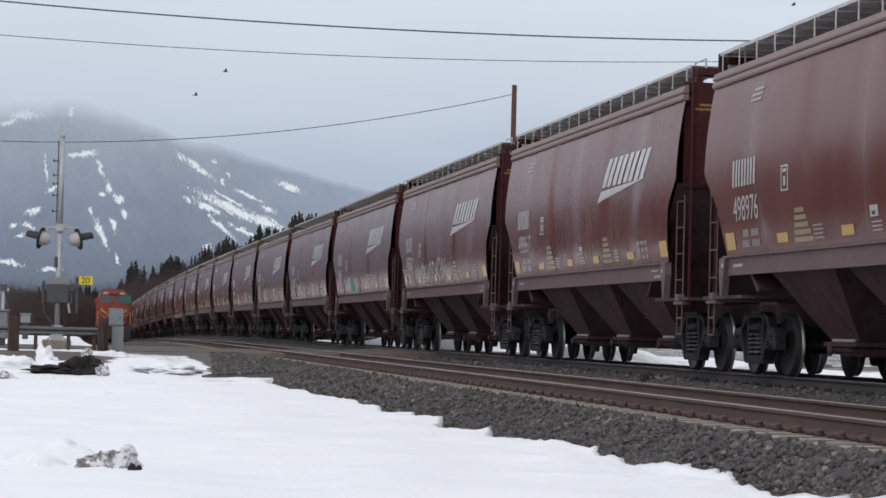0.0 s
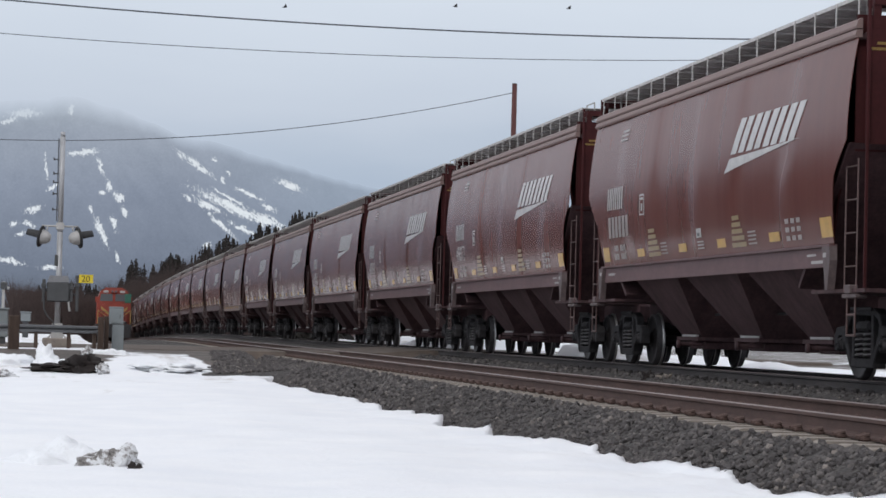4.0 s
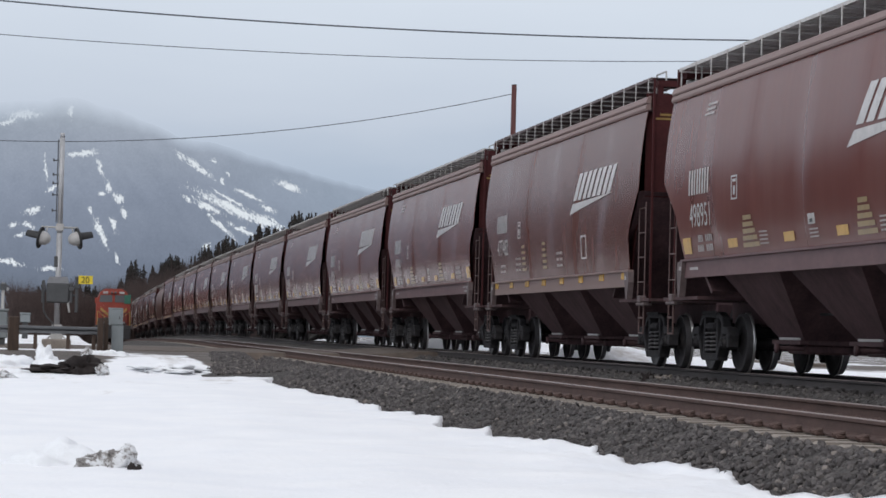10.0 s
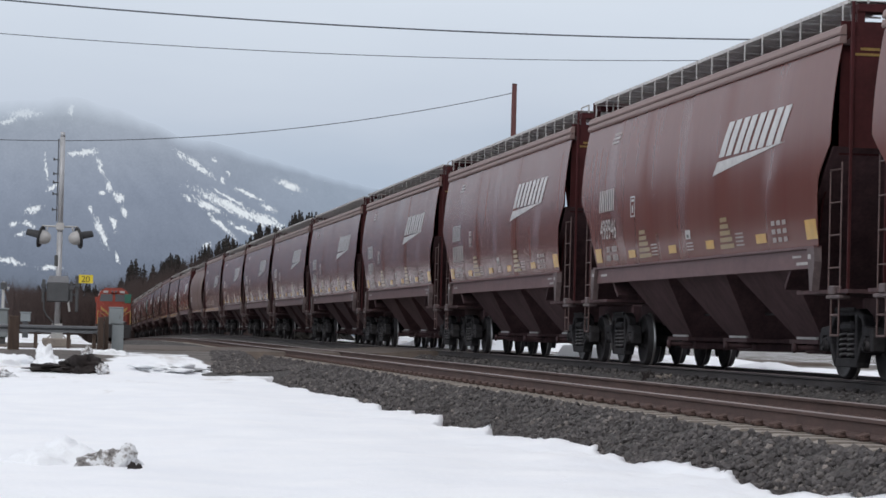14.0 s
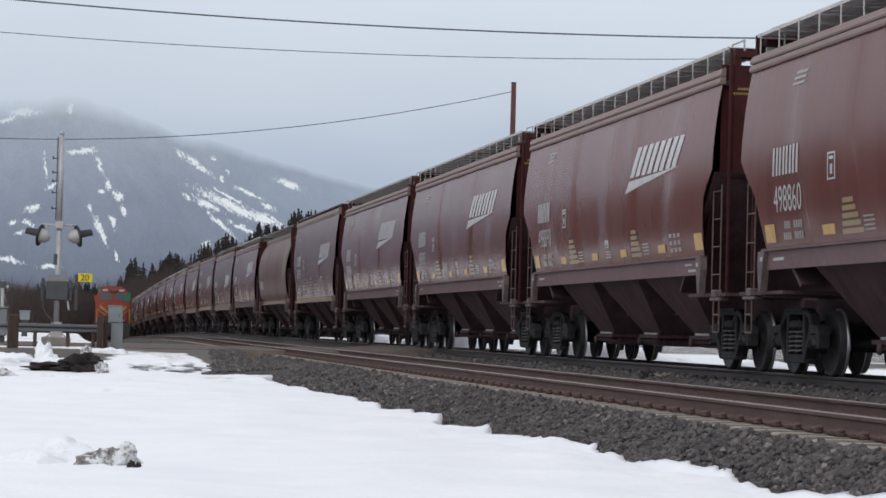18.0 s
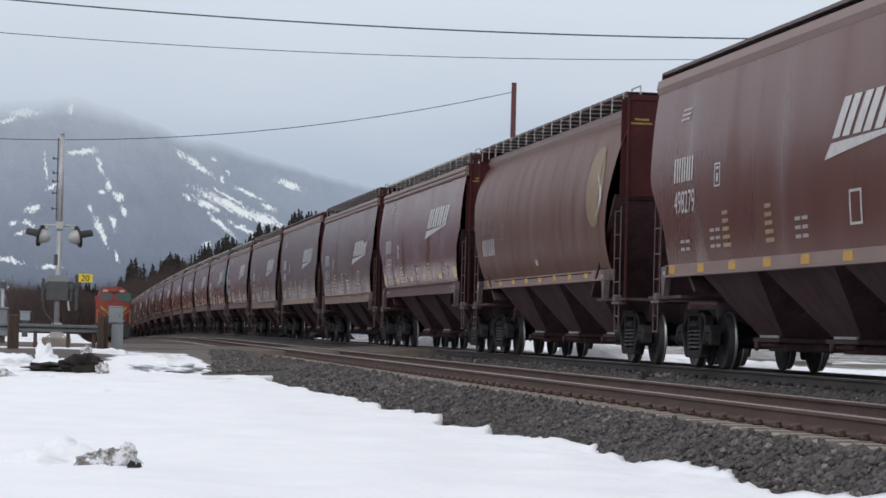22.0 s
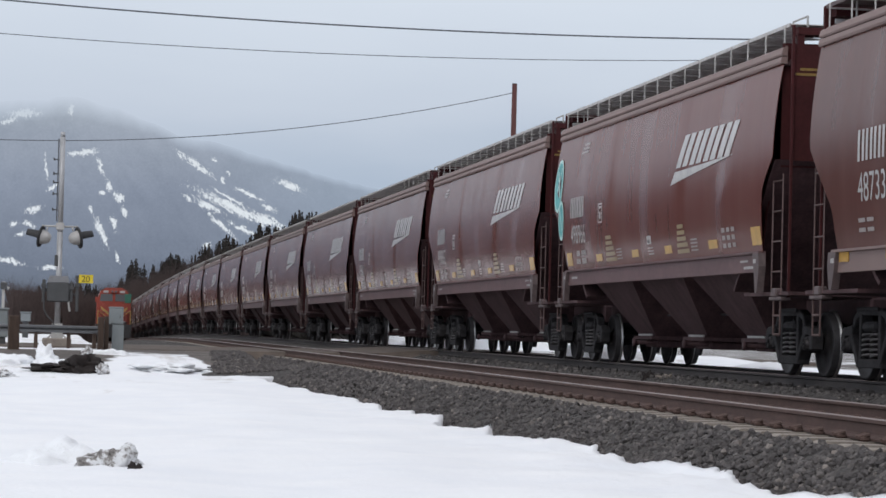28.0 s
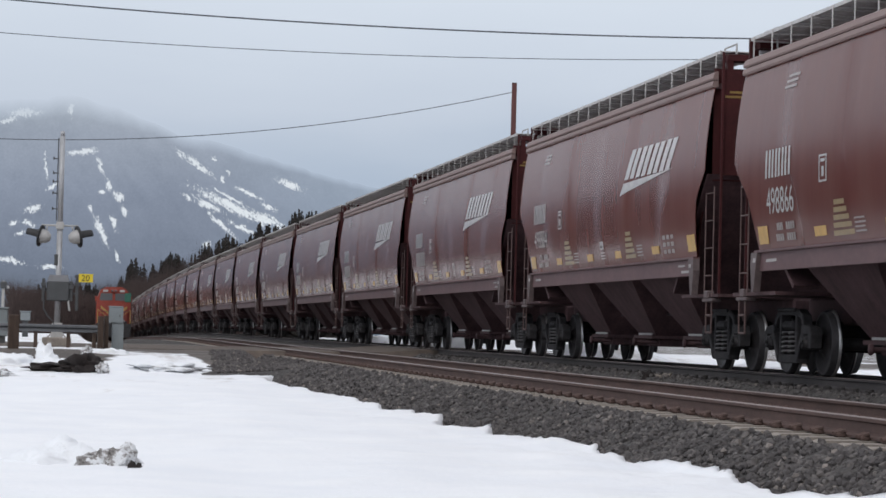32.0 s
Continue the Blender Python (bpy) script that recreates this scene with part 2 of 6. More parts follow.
def ground_material():
    """Old snow over brown earth; the snow has melted off the gravel by the crossing and thins out far away."""
    m, b, n, l = material("snowy_ground", (0.8, 0.82, 0.86), 0.75)
    co = n.new("ShaderNodeTexCoord")
    v = co.outputs["Object"]
    sep = n.new("ShaderNodeSeparateXYZ")
    l.new(v, sep.inputs[0])
    big, mid, fine = noise_tex(n, l, v, 0.10, 5, 0.6), noise_tex(n, l, v, 0.9, 5, 0.6), noise_tex(n, l, v, 14, 5)
    snow = ramp(n, l, mid, [(0.3, (0.85, 0.865, 0.90)), (0.7, (0.93, 0.935, 0.95))])
    soil = n.new("ShaderNodeMapping")
    soil.inputs["Scale"].default_value = (0.8, 0.22, 1)
    l.new(v, soil.inputs[0])
    near = n.new("ShaderNodeMapRange")
    near.inputs["From Min"].default_value, near.inputs["From Max"].default_value = 34.0, 60.0
    near.inputs["To Min"].default_value, near.inputs["To Max"].default_value = -0.13, 0.03
    l.new(sep.outputs["Y"], near.inputs["Value"])
    ss = n.new("ShaderNodeMath")
    l.new(noise_tex(n, l, soil.outputs[0], 1.0, 6, 0.7), ss.inputs[0])
    l.new(near.outputs[0], ss.inputs[1])
    snow = mix(n, l, ramp(n, l, ss.outputs[0], [(0.55, (0, 0, 0)), (0.72, (0.75, 0.75, 0.75))]), snow, (0.42, 0.37, 0.33))
    earth = ramp(n, l, mix(n, l, 0.5, fine, mid), [(0.34, (0.035, 0.028, 0.024)), (0.5, (0.080, 0.064, 0.054)), (0.66, (0.16, 0.13, 0.11))])
    beyond = n.new("ShaderNodeMapRange")
    beyond.inputs["From Min"].default_value, beyond.inputs["From Max"].default_value = 16.0, 21.0
    beyond.inputs["To Min"].default_value, beyond.inputs["To Max"].default_value = 0.0, 0.34
    l.new(sep.outputs["X"], beyond.inputs["Value"])
    rng = n.new("ShaderNodeMapRange")
    rng.inputs["From Min"].default_value, rng.inputs["From Max"].default_value = 62.0, 68.0
    rng.inputs["To Min"].default_value, rng.inputs["To Max"].default_value = -0.30, 0.12
    l.new(sep.outputs["Y"], rng.inputs["Value"])
    far = n.new("ShaderNodeMapRange")
    far.inputs["From Min"].default_value, far.inputs["From Max"].default_value = 84.0, 92.0
    far.inputs["To Min"].default_value, far.inputs["To Max"].default_value = 0.0, -0.27
    l.new(sep.outputs["Y"], far.inputs["Value"])
    side = n.new("ShaderNodeMapRange")
    side.inputs["From Min"].default_value, side.inputs["From Max"].default_value = 0.9, 1.7
    side.inputs["To Min"].default_value, side.inputs["To Max"].default_value = 1.0, 0.0
    l.new(sep.outputs["X"], side.inputs["Value"])
    verge = n.new("ShaderNodeMapRange")
    verge.inputs["From Min"].default_value, verge.inputs["From Max"].default_value = 66.8, 67.6
    verge.inputs["To Min"].default_value, verge.inputs["To Max"].default_value = 0.0, -0.55
    l.new(sep.outputs["Y"], verge.inputs["Value"])
    bare = n.new("ShaderNodeMapRange")
    bare.inputs["From Min"].default_value, bare.inputs["From Max"].default_value = 60.6, 61.8
    bare.inputs["To Min"].default_value, bare.inputs["To Max"].default_value = 0.0, 0.36
    l.new(sep.outputs["Y"], bare.inputs["Value"])
    apron = n.new("ShaderNodeMath")
    l.new(far.outputs[0], apron.inputs[0])
    l.new(bare.outputs[0], apron.inputs[1])
    both = n.new("ShaderNodeMath")
    l.new(apron.outputs[0], both.inputs[0])
    l.new(verge.outputs[0], both.inputs[1])
    left = n.new("ShaderNodeMath")
    left.operation = "MULTIPLY"
    l.new(both.outputs[0], left.inputs[0])
    l.new(side.outputs[0], left.inputs[1])
    # gravel spreads out from the ballast towards the crossing
    spread = n.new("ShaderNodeMapRange")
    spread.inputs["From Min"].default_value, spread.inputs["From Max"].default_value = 3.4, 4.0
    spread.inputs["To Min"].default_value, spread.inputs["To Max"].default_value = 0.0, 0.45
    l.new(sep.outputs["X"], spread.inputs["Value"])
    start = n.new("ShaderNodeMapRange")
    start.inputs["From Min"].default_value, start.inputs["From Max"].default_value = 57.5, 59.0
    l.new(sep.outputs["Y"], start.inputs["Value"])
    fan = n.new("ShaderNodeMath")
    fan.operation = "MULTIPLY"
    l.new(spread.outputs[0], fan.inputs[0])
    l.new(start.outputs[0], fan.inputs[1])
    s0 = n.new("ShaderNodeMath")
    l.new(rng.outputs[0], s0.inputs[0])
    l.new(fan.outputs[0], s0.inputs[1])
    s1 = n.new("ShaderNodeMath")
    l.new(s0.outputs[0], s1.inputs[0])
    l.new(left.outputs[0], s1.inputs[1])
    s3 = n.new("ShaderNodeMath")
    l.new(s1.outputs[0], s3.inputs[0])
    l.new(beyond.outputs[0], s3.inputs[1])
    bank = n.new("ShaderNodeMapRange")
    bank.inputs["From Min"].default_value, bank.inputs["From Max"].default_value = 12.4, 13.2
    bank.inputs["To Min"].default_value, bank.inputs["To Max"].default_value = 0.0, -0.36
    l.new(sep.outputs["X"], bank.inputs["Value"])
    s4 = n.new("ShaderNodeMath")
    deep = n.new("ShaderNodeMapRange")
    deep.inputs["From Min"].default_value, deep.inputs["From Max"].default_value = 57.0, 60.0
    deep.inputs["To Min"].default_value, deep.inputs["To Max"].default_value = 1.0, 2.4
    l.new(sep.outputs["Y"], deep.inputs["Value"])
    drift = n.new("ShaderNodeMath")
    drift.operation = "MULTIPLY"
    l.new(bank.outputs[0], drift.inputs[0])
    l.new(deep.outputs[0], drift.inputs[1])
    l.new(s3.outputs[0], s4.inputs[0])
    l.new(drift.outputs[0], s4.inputs[1])
    s2 = n.new("ShaderNodeMath")
    l.new(s4.outputs[0], s2.inputs[0])
    l.new(mix(n, l, 0.35, big, mid), s2.inputs[1])
    f = ramp(n, l, s2.outputs[0], [(0.46, (0, 0, 0)), (0.53, (1, 1, 1))])
    l.new(mix(n, l, f, snow, earth), b.inputs["Base Color"])
    bump(n, l, mix(n, l, 0.3, mid, fine), b, 0.5, 0.06)
    b.inputs["Subsurface Weight"].default_value = 0.0
    return m


M["ballast"], M["stone"], M["ground"] = ballast_material(), stone_material(), ground_material()
M["snow"] = simple("clean_heaped_snow", (0.88, 0.895, 0.92), 0.8, vary=0.05, scale=2.5, relief=0.03)


def dirty_snow_material():
    m, b, n, l = material("dirty_crusted_snow", (0.7, 0.7, 0.7), 0.9)
    v = coords(n, l, (1, 1, 1))
    speck, blot = noise_tex(n, l, v, 16, 5, 0.7), noise_tex(n, l, v, 5, 3)
    l.new(ramp(n, l, mix(n, l, 0.45, speck, blot), [(0.36, (0.045, 0.04, 0.036)), (0.46, (0.30, 0.28, 0.27)), (0.52, (0.80, 0.81, 0.83)), (0.7, (0.88, 0.89, 0.91))]), b.inputs["Base Color"])
    bump(n, l, speck, b, 0.8, 0.04)
    return m


M["dirty_snow"] = dirty_snow_material()
M["road"] = simple("wet_dark_gravel", (0.092, 0.070, 0.056), 0.85, vary=0.5, scale=2.5, relief=0.02)


# ---- helpers ----
def part(name, bm, mat, parent=None, label="", at=None, smooth=False):
    """Link a bmesh as one mesh object under a thing or a part."""
    me = bpy.data.meshes.new(name)
    if smooth:
        for fc in bm.faces:
            fc.smooth = True
    bm.to_mesh(me)
    bm.free()
    return put(name, me, mat, parent, label, at)


def put(name, me, mat, parent=None, label="", at=None):
    for m in (mat if isinstance(mat, (list, tuple)) else [mat]):
        if len(me.materials) < (len(mat) if isinstance(mat, (list, tuple)) else 1):
            me.materials.append(M[m])
    ob = new(name, me)
    if parent:
        ob.parent = parent
    if at is not None:
        ob.matrix_basis = at
    if label:
        tagged(ob, label)
    return ob


def thing(name, label, category, at=None, group="", kind=""):
    ob = new(name)
    ob.empty_display_size = 0.2
    if at is not None:
        ob.matrix_basis = at
    return tagged(ob, label, category, group, kind)


def box(bm, x0, x1, y0, y1, z0, z1, bevel=0.0, mat=0, m=None):
    r = bmesh.ops.create_cube(bm, size=1.0)
    vs = r["verts"]
    for v in vs:
        v.co = Vector((x0 + (v.co.x + 0.5) * (x1 - x0), y0 + (v.co.y + 0.5) * (y1 - y0), z0 + (v.co.z + 0.5) * (z1 - z0)))
    fs = list({f for v in vs for f in v.link_faces})
    if bevel:
        es = list({e for f in fs for e in f.edges})
        r2 = bmesh.ops.bevel(bm, geom=es, offset=bevel, segments=1, affect="EDGES", profile=0.5)
        fs = list(set(r2["faces"]) | {f for v in r2["verts"] for f in v.link_faces})
    for f in fs:
        f.material_index = mat
    if m is not None:
        bmesh.ops.transform(bm, matrix=m, verts=list({v for f in fs for v in f.verts}))
    return fs


def rod(bm, a, b, r, seg=6, r2=None, mat=0):
    """A round bar from a to b."""
    a, b = Vector(a), Vector(b)
    d = b - a
    res = bmesh.ops.create_cone(bm, cap_ends=True, segments=seg, radius1=r, radius2=r if r2 is None else r2, depth=d.length)
    mt = Matrix.Translation((a + b) / 2) @ d.to_track_quat("Z", "Y").to_matrix().to_4x4()
    bmesh.ops.transform(bm, matrix=mt, verts=res["verts"])
    for f in {f for v in res["verts"] for f in v.link_faces}:
        f.material_index = mat
        f.smooth = seg > 6
    return res["verts"]


def prism(bm, pts, x0, x1, axis="X", mat=0):
    """A flat outline (pairs) pushed out between two planes across an axis."""
    def v(p, c):
        return (c, p[0], p[1]) if axis == "X" else (p[0], c, p[1]) if axis == "Y" else (p[0], p[1], c)
    A, B = [bm.verts.new(v(p, x0)) for p in pts], [bm.verts.new(v(p, x1)) for p in pts]
    fs = [bm.faces.new(A), bm.faces.new(B[::-1])]
    k = len(pts)
    for i in range(k):
        fs.append(bm.faces.new((A[i], B[i], B[(i + 1) % k], A[(i + 1) % k])))
    for f in fs:
        f.material_index = mat
    bmesh.ops.recalc_face_normals(bm, faces=fs)
    return fs


def lathe(bm, prof, seg=24, axis="X", mats=None):
    """Turn a profile of (along, radius) round an axis."""
    rings = []
    for a, r in prof:
        ring = []
        for i in range(seg):
            t = 2 * math.pi * i / seg
            c, s = r * math.cos(t), r * math.sin(t)
            ring.append(bm.verts.new((a, c, s) if axis == "X" else (c, s, a)))
        rings.append(ring)
    for j in range(len(prof) - 1):
        for i in range(seg):
            f = bm.faces.new((rings[j][i], rings[j + 1][i], rings[j + 1][(i + 1) % seg], rings[j][(i + 1) % seg]))
            f.material_index = mats[j] if mats else 0
            f.smooth = True
    for ring in (rings[0], rings[-1]):
        bm.faces.new(ring)
    bmesh.ops.recalc_face_normals(bm, faces=bm.faces[:])


# ---- the line: one straight, level stretch that dips and bends away in the distance ----
TRACK_X, NEAR_X, NEAR_Z = 11.39, 7.15, -0.10


def dip(s):
    if s < 150:
        return 0.0
    if s < 290:
        return -0.46e-4 * (s - 150) ** 2
    return -0.902 - 0.0129 * min(s - 290, 150)


def near_dip(s):
    """The nearer track falls away sooner than the train's."""
    return -0.42 * min(1, max(0, (s - 120) / 100))


def line_point(s, lat=TRACK_X):
    """Place and heading of the line at s metres ahead; lat is its distance at the side."""
    u = max(0.0, s - 320.0)
    th = u / 1400.0
    return Vector((lat + 1400.0 * (1 - math.cos(th)), s if u == 0 else 320.0 + 1400.0 * math.sin(th), dip(s))), th


def line_pose(s):
    p, th = line_point(s)
    q, _ = line_point(s + 1.0)
    pitch = math.atan2(q.z - p.z, 1.0)
    return pose(p.x, p.y, p.z, math.degrees(pitch), 0, -math.degrees(th))


# ---- ground ----
SNOW_EDGE = [(8, 5.3), (15.82, 5.3), (16.11, 5.25), (16.43, 5.24), (16.74, 5.16), (17.09, 5.16), (17.27, 5.1), (17.53, 5.06), (17.82, 5.08), (18.11, 5.05), (18.45, 5.06), (18.67, 5.13), (18.95, 5.19), (19.66, 5.21), (20.13, 5.16), (20.36, 5.19), (20.91, 5.19), (21.7, 5.05), (21.85, 4.94), (22.38, 5.1), (22.54, 4.93), (23.28, 5.03), (23.83, 5.14), (24.26, 5.16), (25.33, 5.12), (26.1, 4.76), (26.6, 4.87), (27.7, 4.75), (29.6, 5.12), (29.8, 4.52), (30.3, 4.57), (32.8, 5.02), (33.5, 4.77), (35, 4.96), (35.4, 4.56), (37.6, 4.81), (38.8, 4.63), (41.5, 4.92), (42.1, 4.69), (47.3, 4.44), (49.3, 4.36), (52.4, 4.5), (58.5, 4.4)]
EDGE_Y, EDGE_X = [p[0] for p in SNOW_EDGE], [p[1] for p in SNOW_EDGE]


def snow_edge(y):
    """How far the old snow reaches towards the ballast: scalloped where it melts back."""
    return float(np.interp(y, EDGE_Y, EDGE_X)) + 0.05 * noise.noise((y * 2.2, 0, 1)) + 0.035 * noise.noise((y * 6.5, 3, 1))


def ground_z(x, y):
    a = -0.62 + 0.10 * noise.noise((x * 0.25, y * 0.12, 0)) * min(1, abs(x - 5.0) / 2.5) + 0.05 * noise.noise((x * 0.9, y * 0.6, 3)) + 0.015 * noise.noise((x * 3.5, y * 3.0, 7))
    a += (0.03 + 0.03 * noise.noise((x * 3.6, y * 2.6, 2)) + 0.02 * noise.noise((x * 12, y * 9, 6))) * max(0, 1 - abs(x - 5.0) / 1.2)
    k = min(1, max(0, (y - 57) / 12))
    k = k * k * (3 - 2 * k)
    a = a * (1 - k) + (-0.20 + 0.03 * noise.noise((x * 0.6, y * 0.4, 9))) * k
    if 12.9 < x < 20:
        a += ((0.45 if y > 57 else 0.38) + 0.45 * noise.noise((x * 0.4, y * 0.16, 6)) + 0.08 * noise.noise((x * 2, y * 1.2, 8))) * min(1, max(0, x - 12.9) / 0.9, (20 - x) / 4) * (1 - 0.15 * k) * (0.3 if 69 < y < 84 else 1) * (y < 150) + 0.12 * k * (84 < y < 150)
    near = min(1, max(0, (57.5 - y) / 2))
    left, wide = 5.0 * (1 - near) + snow_edge(y) * near, 0.9 * (1 - near) + 0.09 * near
    if near and 4.2 < x < left:
        a = max(a, -1.035 + (x - 4.1) * 0.474)
    if left < x < 13.7:
        a -= 0.75 * min(1, (x - left) / wide, (13.7 - x) / 0.7)
    if y > 88:
        a -= 0.80 * min(1, (y - 88) / 95) * min(1, max(0, (x - 0.010 * y) / 0.6))
    if y > 150:
        a += dip(y) - 0.15
    d = math.hypot(x, y)
    if d > 500:
        a -= min(1, (d - 500) / 600) * 1.5
    return a


def steps(*spans):
    out = []
    for a, b, d in spans:
        out += list(np.arange(a, b, d))
    return out + [spans[-1][1]]


def make_ground():
    xs = steps((-2400, -200, 220), (-200, -20, 20), (-20, -5, 1.0), (-5, 4.0, 0.2), (4.0, 5.9, 0.05), (5.9, 12.8, 0.8), (12.8, 16, 0.3), (16, 40, 2.0), (40, 200, 20), (200, 2800, 260))
    ys = steps((-900, -40, 120), (-40, 8, 4), (8, 14, 0.3), (14, 60, 0.13), (60, 110, 0.6), (110, 300, 8), (300, 800, 50), (800, 4600, 380))
    vs = [(x, y, ground_z(x, y)) for y in ys for x in xs]
    w = len(xs)
    fs = [(j * w + i, j * w + i + 1, (j + 1) * w + i + 1, (j + 1) * w + i) for j in range(len(ys) - 1) for i in range(w - 1)]
    me = bpy.data.meshes.new("ground")
    me.from_pydata(vs, [], fs)
    me.polygons.foreach_set("use_smooth", [True] * len(fs))
    tagged(put("ground", me, "ground"), "old snow over brown earth, melted off beside the crossing", "ground", kind="structure")


make_ground()

BED = [(4.1, -1.10), (5.45, -0.46), (5.72, -0.335), (5.84, -0.290), (6.10, -0.305), (6.2, -0.31), (8.2, -0.30), (8.6, -0.33), (9.3, -0.46), (9.75, -0.34), (10.0, -0.180), (12.75, -0.185), (13.0, -0.24), (14.0, -0.95)]


def make_bed():
    ss = steps((-60, 12, 6), (12, 70, 0.3), (70, 150, 1.5), (150, 560, 8))
    lat = []
    for (a, za), (b, zb) in zip(BED, BED[1:]):
        k = max(1, int((b - a) / 0.16))
        lat += [(a + (b - a) * i / k, za + (zb - za) * i / k) for i in range(k)]
    lat.append(BED[-1])
    vs, w = [], len(lat)
    for s in ss:
        p, th = line_point(s, 0)
        wide = 1.9 * min(1, max(0, (s - 56.5) / 2.5), max(0, (104 - s) / 14))
        for x, z in lat:
            if x < 5.46:
                x -= wide * (5.46 - x) / 1.36
                z += 0.42 * min(1, wide) * min(1, (-0.46 - z) / 0.6)
            j = (0.035 * noise.noise((x * 4, s * 4, 0)) + 0.05 * noise.noise((x * 0.9, s * 0.7, 5))) * (0.35 if x < 5.4 or 5.8 < x < 8.6 else 1.0)
            vs.append((p.x + x * math.cos(th), p.y - x * math.sin(th), p.z + z + j + near_dip(s) * min(1, max(0, 9.6 - x))))
    fs = [(j * w + i, j * w + i + 1, (j + 1) * w + i + 1, (j + 1) * w + i) for j in range(len(ss) - 1) for i in range(w - 1)]
    me = bpy.data.meshes.new("ballast_bed")
    me.from_pydata(vs, [], fs)
    tagged(put("ballast_bed", me, "ballast"), "dark grey crushed stone ballast under two tracks", "ballast", kind="structure")


make_bed()


def bed_z(x):
    return float(np.interp(x, [p[0] for p in BED], [p[1] for p in BED]))


def make_stones():
    """Loose ballast stones on the shoulder and between the rails."""
    rng = random.Random(4)
    shapes = []
    for k in range(9):
        b = bmesh.new()
        bmesh.ops.create_icosphere(b, subdivisions=1, radius=1.0)
        for v in b.verts:
            v.co *= 0.58 + 0.75 * rng.random()
        b.verts.ensure_lookup_table()
        shapes.append(([v.co.copy() for v in b.verts], [[v.index for v in f.verts] for f in b.faces]))
        b.free()
    vs, fs = [], []
    for k in range(26000):
        y = 14 + 62 * rng.random() ** 1.7
        x = rng.uniform(4.3, 5.84) if rng.random() < 0.66 else rng.uniform(8.0, 10.3)
        if y < 57 and x < snow_edge(y) - 0.02:
            continue
        r = rng.uniform(0.014, 0.036) * (1 + 0.3 * (y > 40))
        base = Vector((x, y, bed_z(x) + 0.05 * noise.noise((x * 0.9, y * 0.7, 5)) * (0.35 if 5.8 < x < 8.6 else 1.0) + 0.4 * r))
        rot = Euler((rng.random() * 6, rng.random() * 6, rng.random() * 6)).to_matrix()
        sv, sf = shapes[k % 9]
        o = len(vs)
        vs += [base + rot @ (c * r) for c in sv]
        fs += [[o + i for i in f] for f in sf]
    # gravel spread beside the crossing
    for k in range(5200):
        y = rng.uniform(58.0, 69.5)
        x = rng.uniform(3.55 + 0.06 * (y - 57), 5.6) + 0.3 * noise.noise((y * 0.9, 0, 0))
        r = rng.uniform(0.02, 0.055)
        z = max(ground_z(x, y), float(np.interp(x, [2.2, 5.45, 5.72], [-0.68, -0.46, -0.375])))
        base = Vector((x, y, z + 0.35 * r))
        rot = Euler((rng.random() * 6, rng.random() * 6, rng.random() * 6)).to_matrix()
        sv, sf = shapes[k % 9]
        o = len(vs)
        vs += [base + rot @ (c * r) for c in sv]
        fs += [[o + i for i in f] for f in sf]
    me = bpy.data.meshes.new("ballast_stones")
    me.from_pydata(vs, [], fs)
    tagged(put("ballast_stones", me, "stone"), "loose grey crushed stones on the ballast shoulder", "ballast", kind="stuff")


make_stones()

RAIL = [(-0.070, 0.0), (-0.070, 0.018), (-0.018, 0.034), (-0.010, 0.05), (-0.010, 0.125), (-0.034, 0.138), (-0.036, 0.165), (-0.030, 0.172),
        (0.030, 0.172), (0.036, 0.165), (0.034, 0.138), (0.010, 0.125), (0.010, 0.05), (0.018, 0.034), (0.070, 0.018), (0.070, 0.0)]


def make_rail(parent, lat, ztop, web):
    ss = steps((-60, 150, 15), (150, 560, 8))
    bm = bmesh.new()
    rings = []
    for s in ss:
        p, th = line_point(s, 0)
        rings.append([bm.verts.new((p.x + (lat + x) * math.cos(th), p.y - (lat + x) * math.sin(th), p.z + ztop - 0.172 + z + (near_dip(s) if lat < 9 else 0))) for x, z in RAIL])
    k = len(RAIL)
    for a, b in zip(rings, rings[1:]):
        for i in range(k):
            f = bm.faces.new((a[i], a[(i + 1) % k], b[(i + 1) % k], b[i]))
            f.material_index = 1 if 6 <= i <= 8 else 0
    part("rail", bm, (web, "rail_head"), parent)


def sleeper_mesh():
    bm = bmesh.new()
    pts = [(-1.30, -0.20), (1.30, -0.20), (1.30, -0.03), (1.20, 0.0), (0.35, 0.0), (0.2, -0.03), (-0.2, -0.03), (-0.35, 0.0), (-1.20, 0.0), (-1.30, -0.03)]
    prism(bm, pts, -0.13, 0.13, "Y")
    for x in (-0.753, 0.753):
        for sgn in (-1, 1):
            c = x + sgn * 0.115
            box(bm, c - 0.04, c + 0.04, -0.06, 0.06, 0.0, 0.04, 0.012, 1)
            rod(bm, (c - 0.03 * sgn, -0.06, 0.055), (c + 0.05 * sgn, -0.02, 0.03), 0.017, 6, mat=1)
            rod(bm, (c - 0.03 * sgn, 0.06, 0.055), (c + 0.05 * sgn, 0.02, 0.03), 0.017, 6, mat=1)
    me = bpy.data.meshes.new("sleeper")
    bm.to_mesh(me)
    bm.free()
    return me


def make_track(name, lat, ztop, web, label):
    t = thing(name, label, "railway track", kind="structure")
    for sgn in (-1, 1):
        make_rail(t, lat + sgn * 0.753, ztop, web)
    return t


near_track = make_track("near_track", NEAR_X, NEAR_Z, "rail_rust", "rusty rails clipped to pale concrete sleepers in ballast")
train_track = make_track("train_track", TRACK_X, 0.0, "rail_dark", "dark steel rails under the grain train")

# ---- grain hopper cars ----
CAR = 17.4


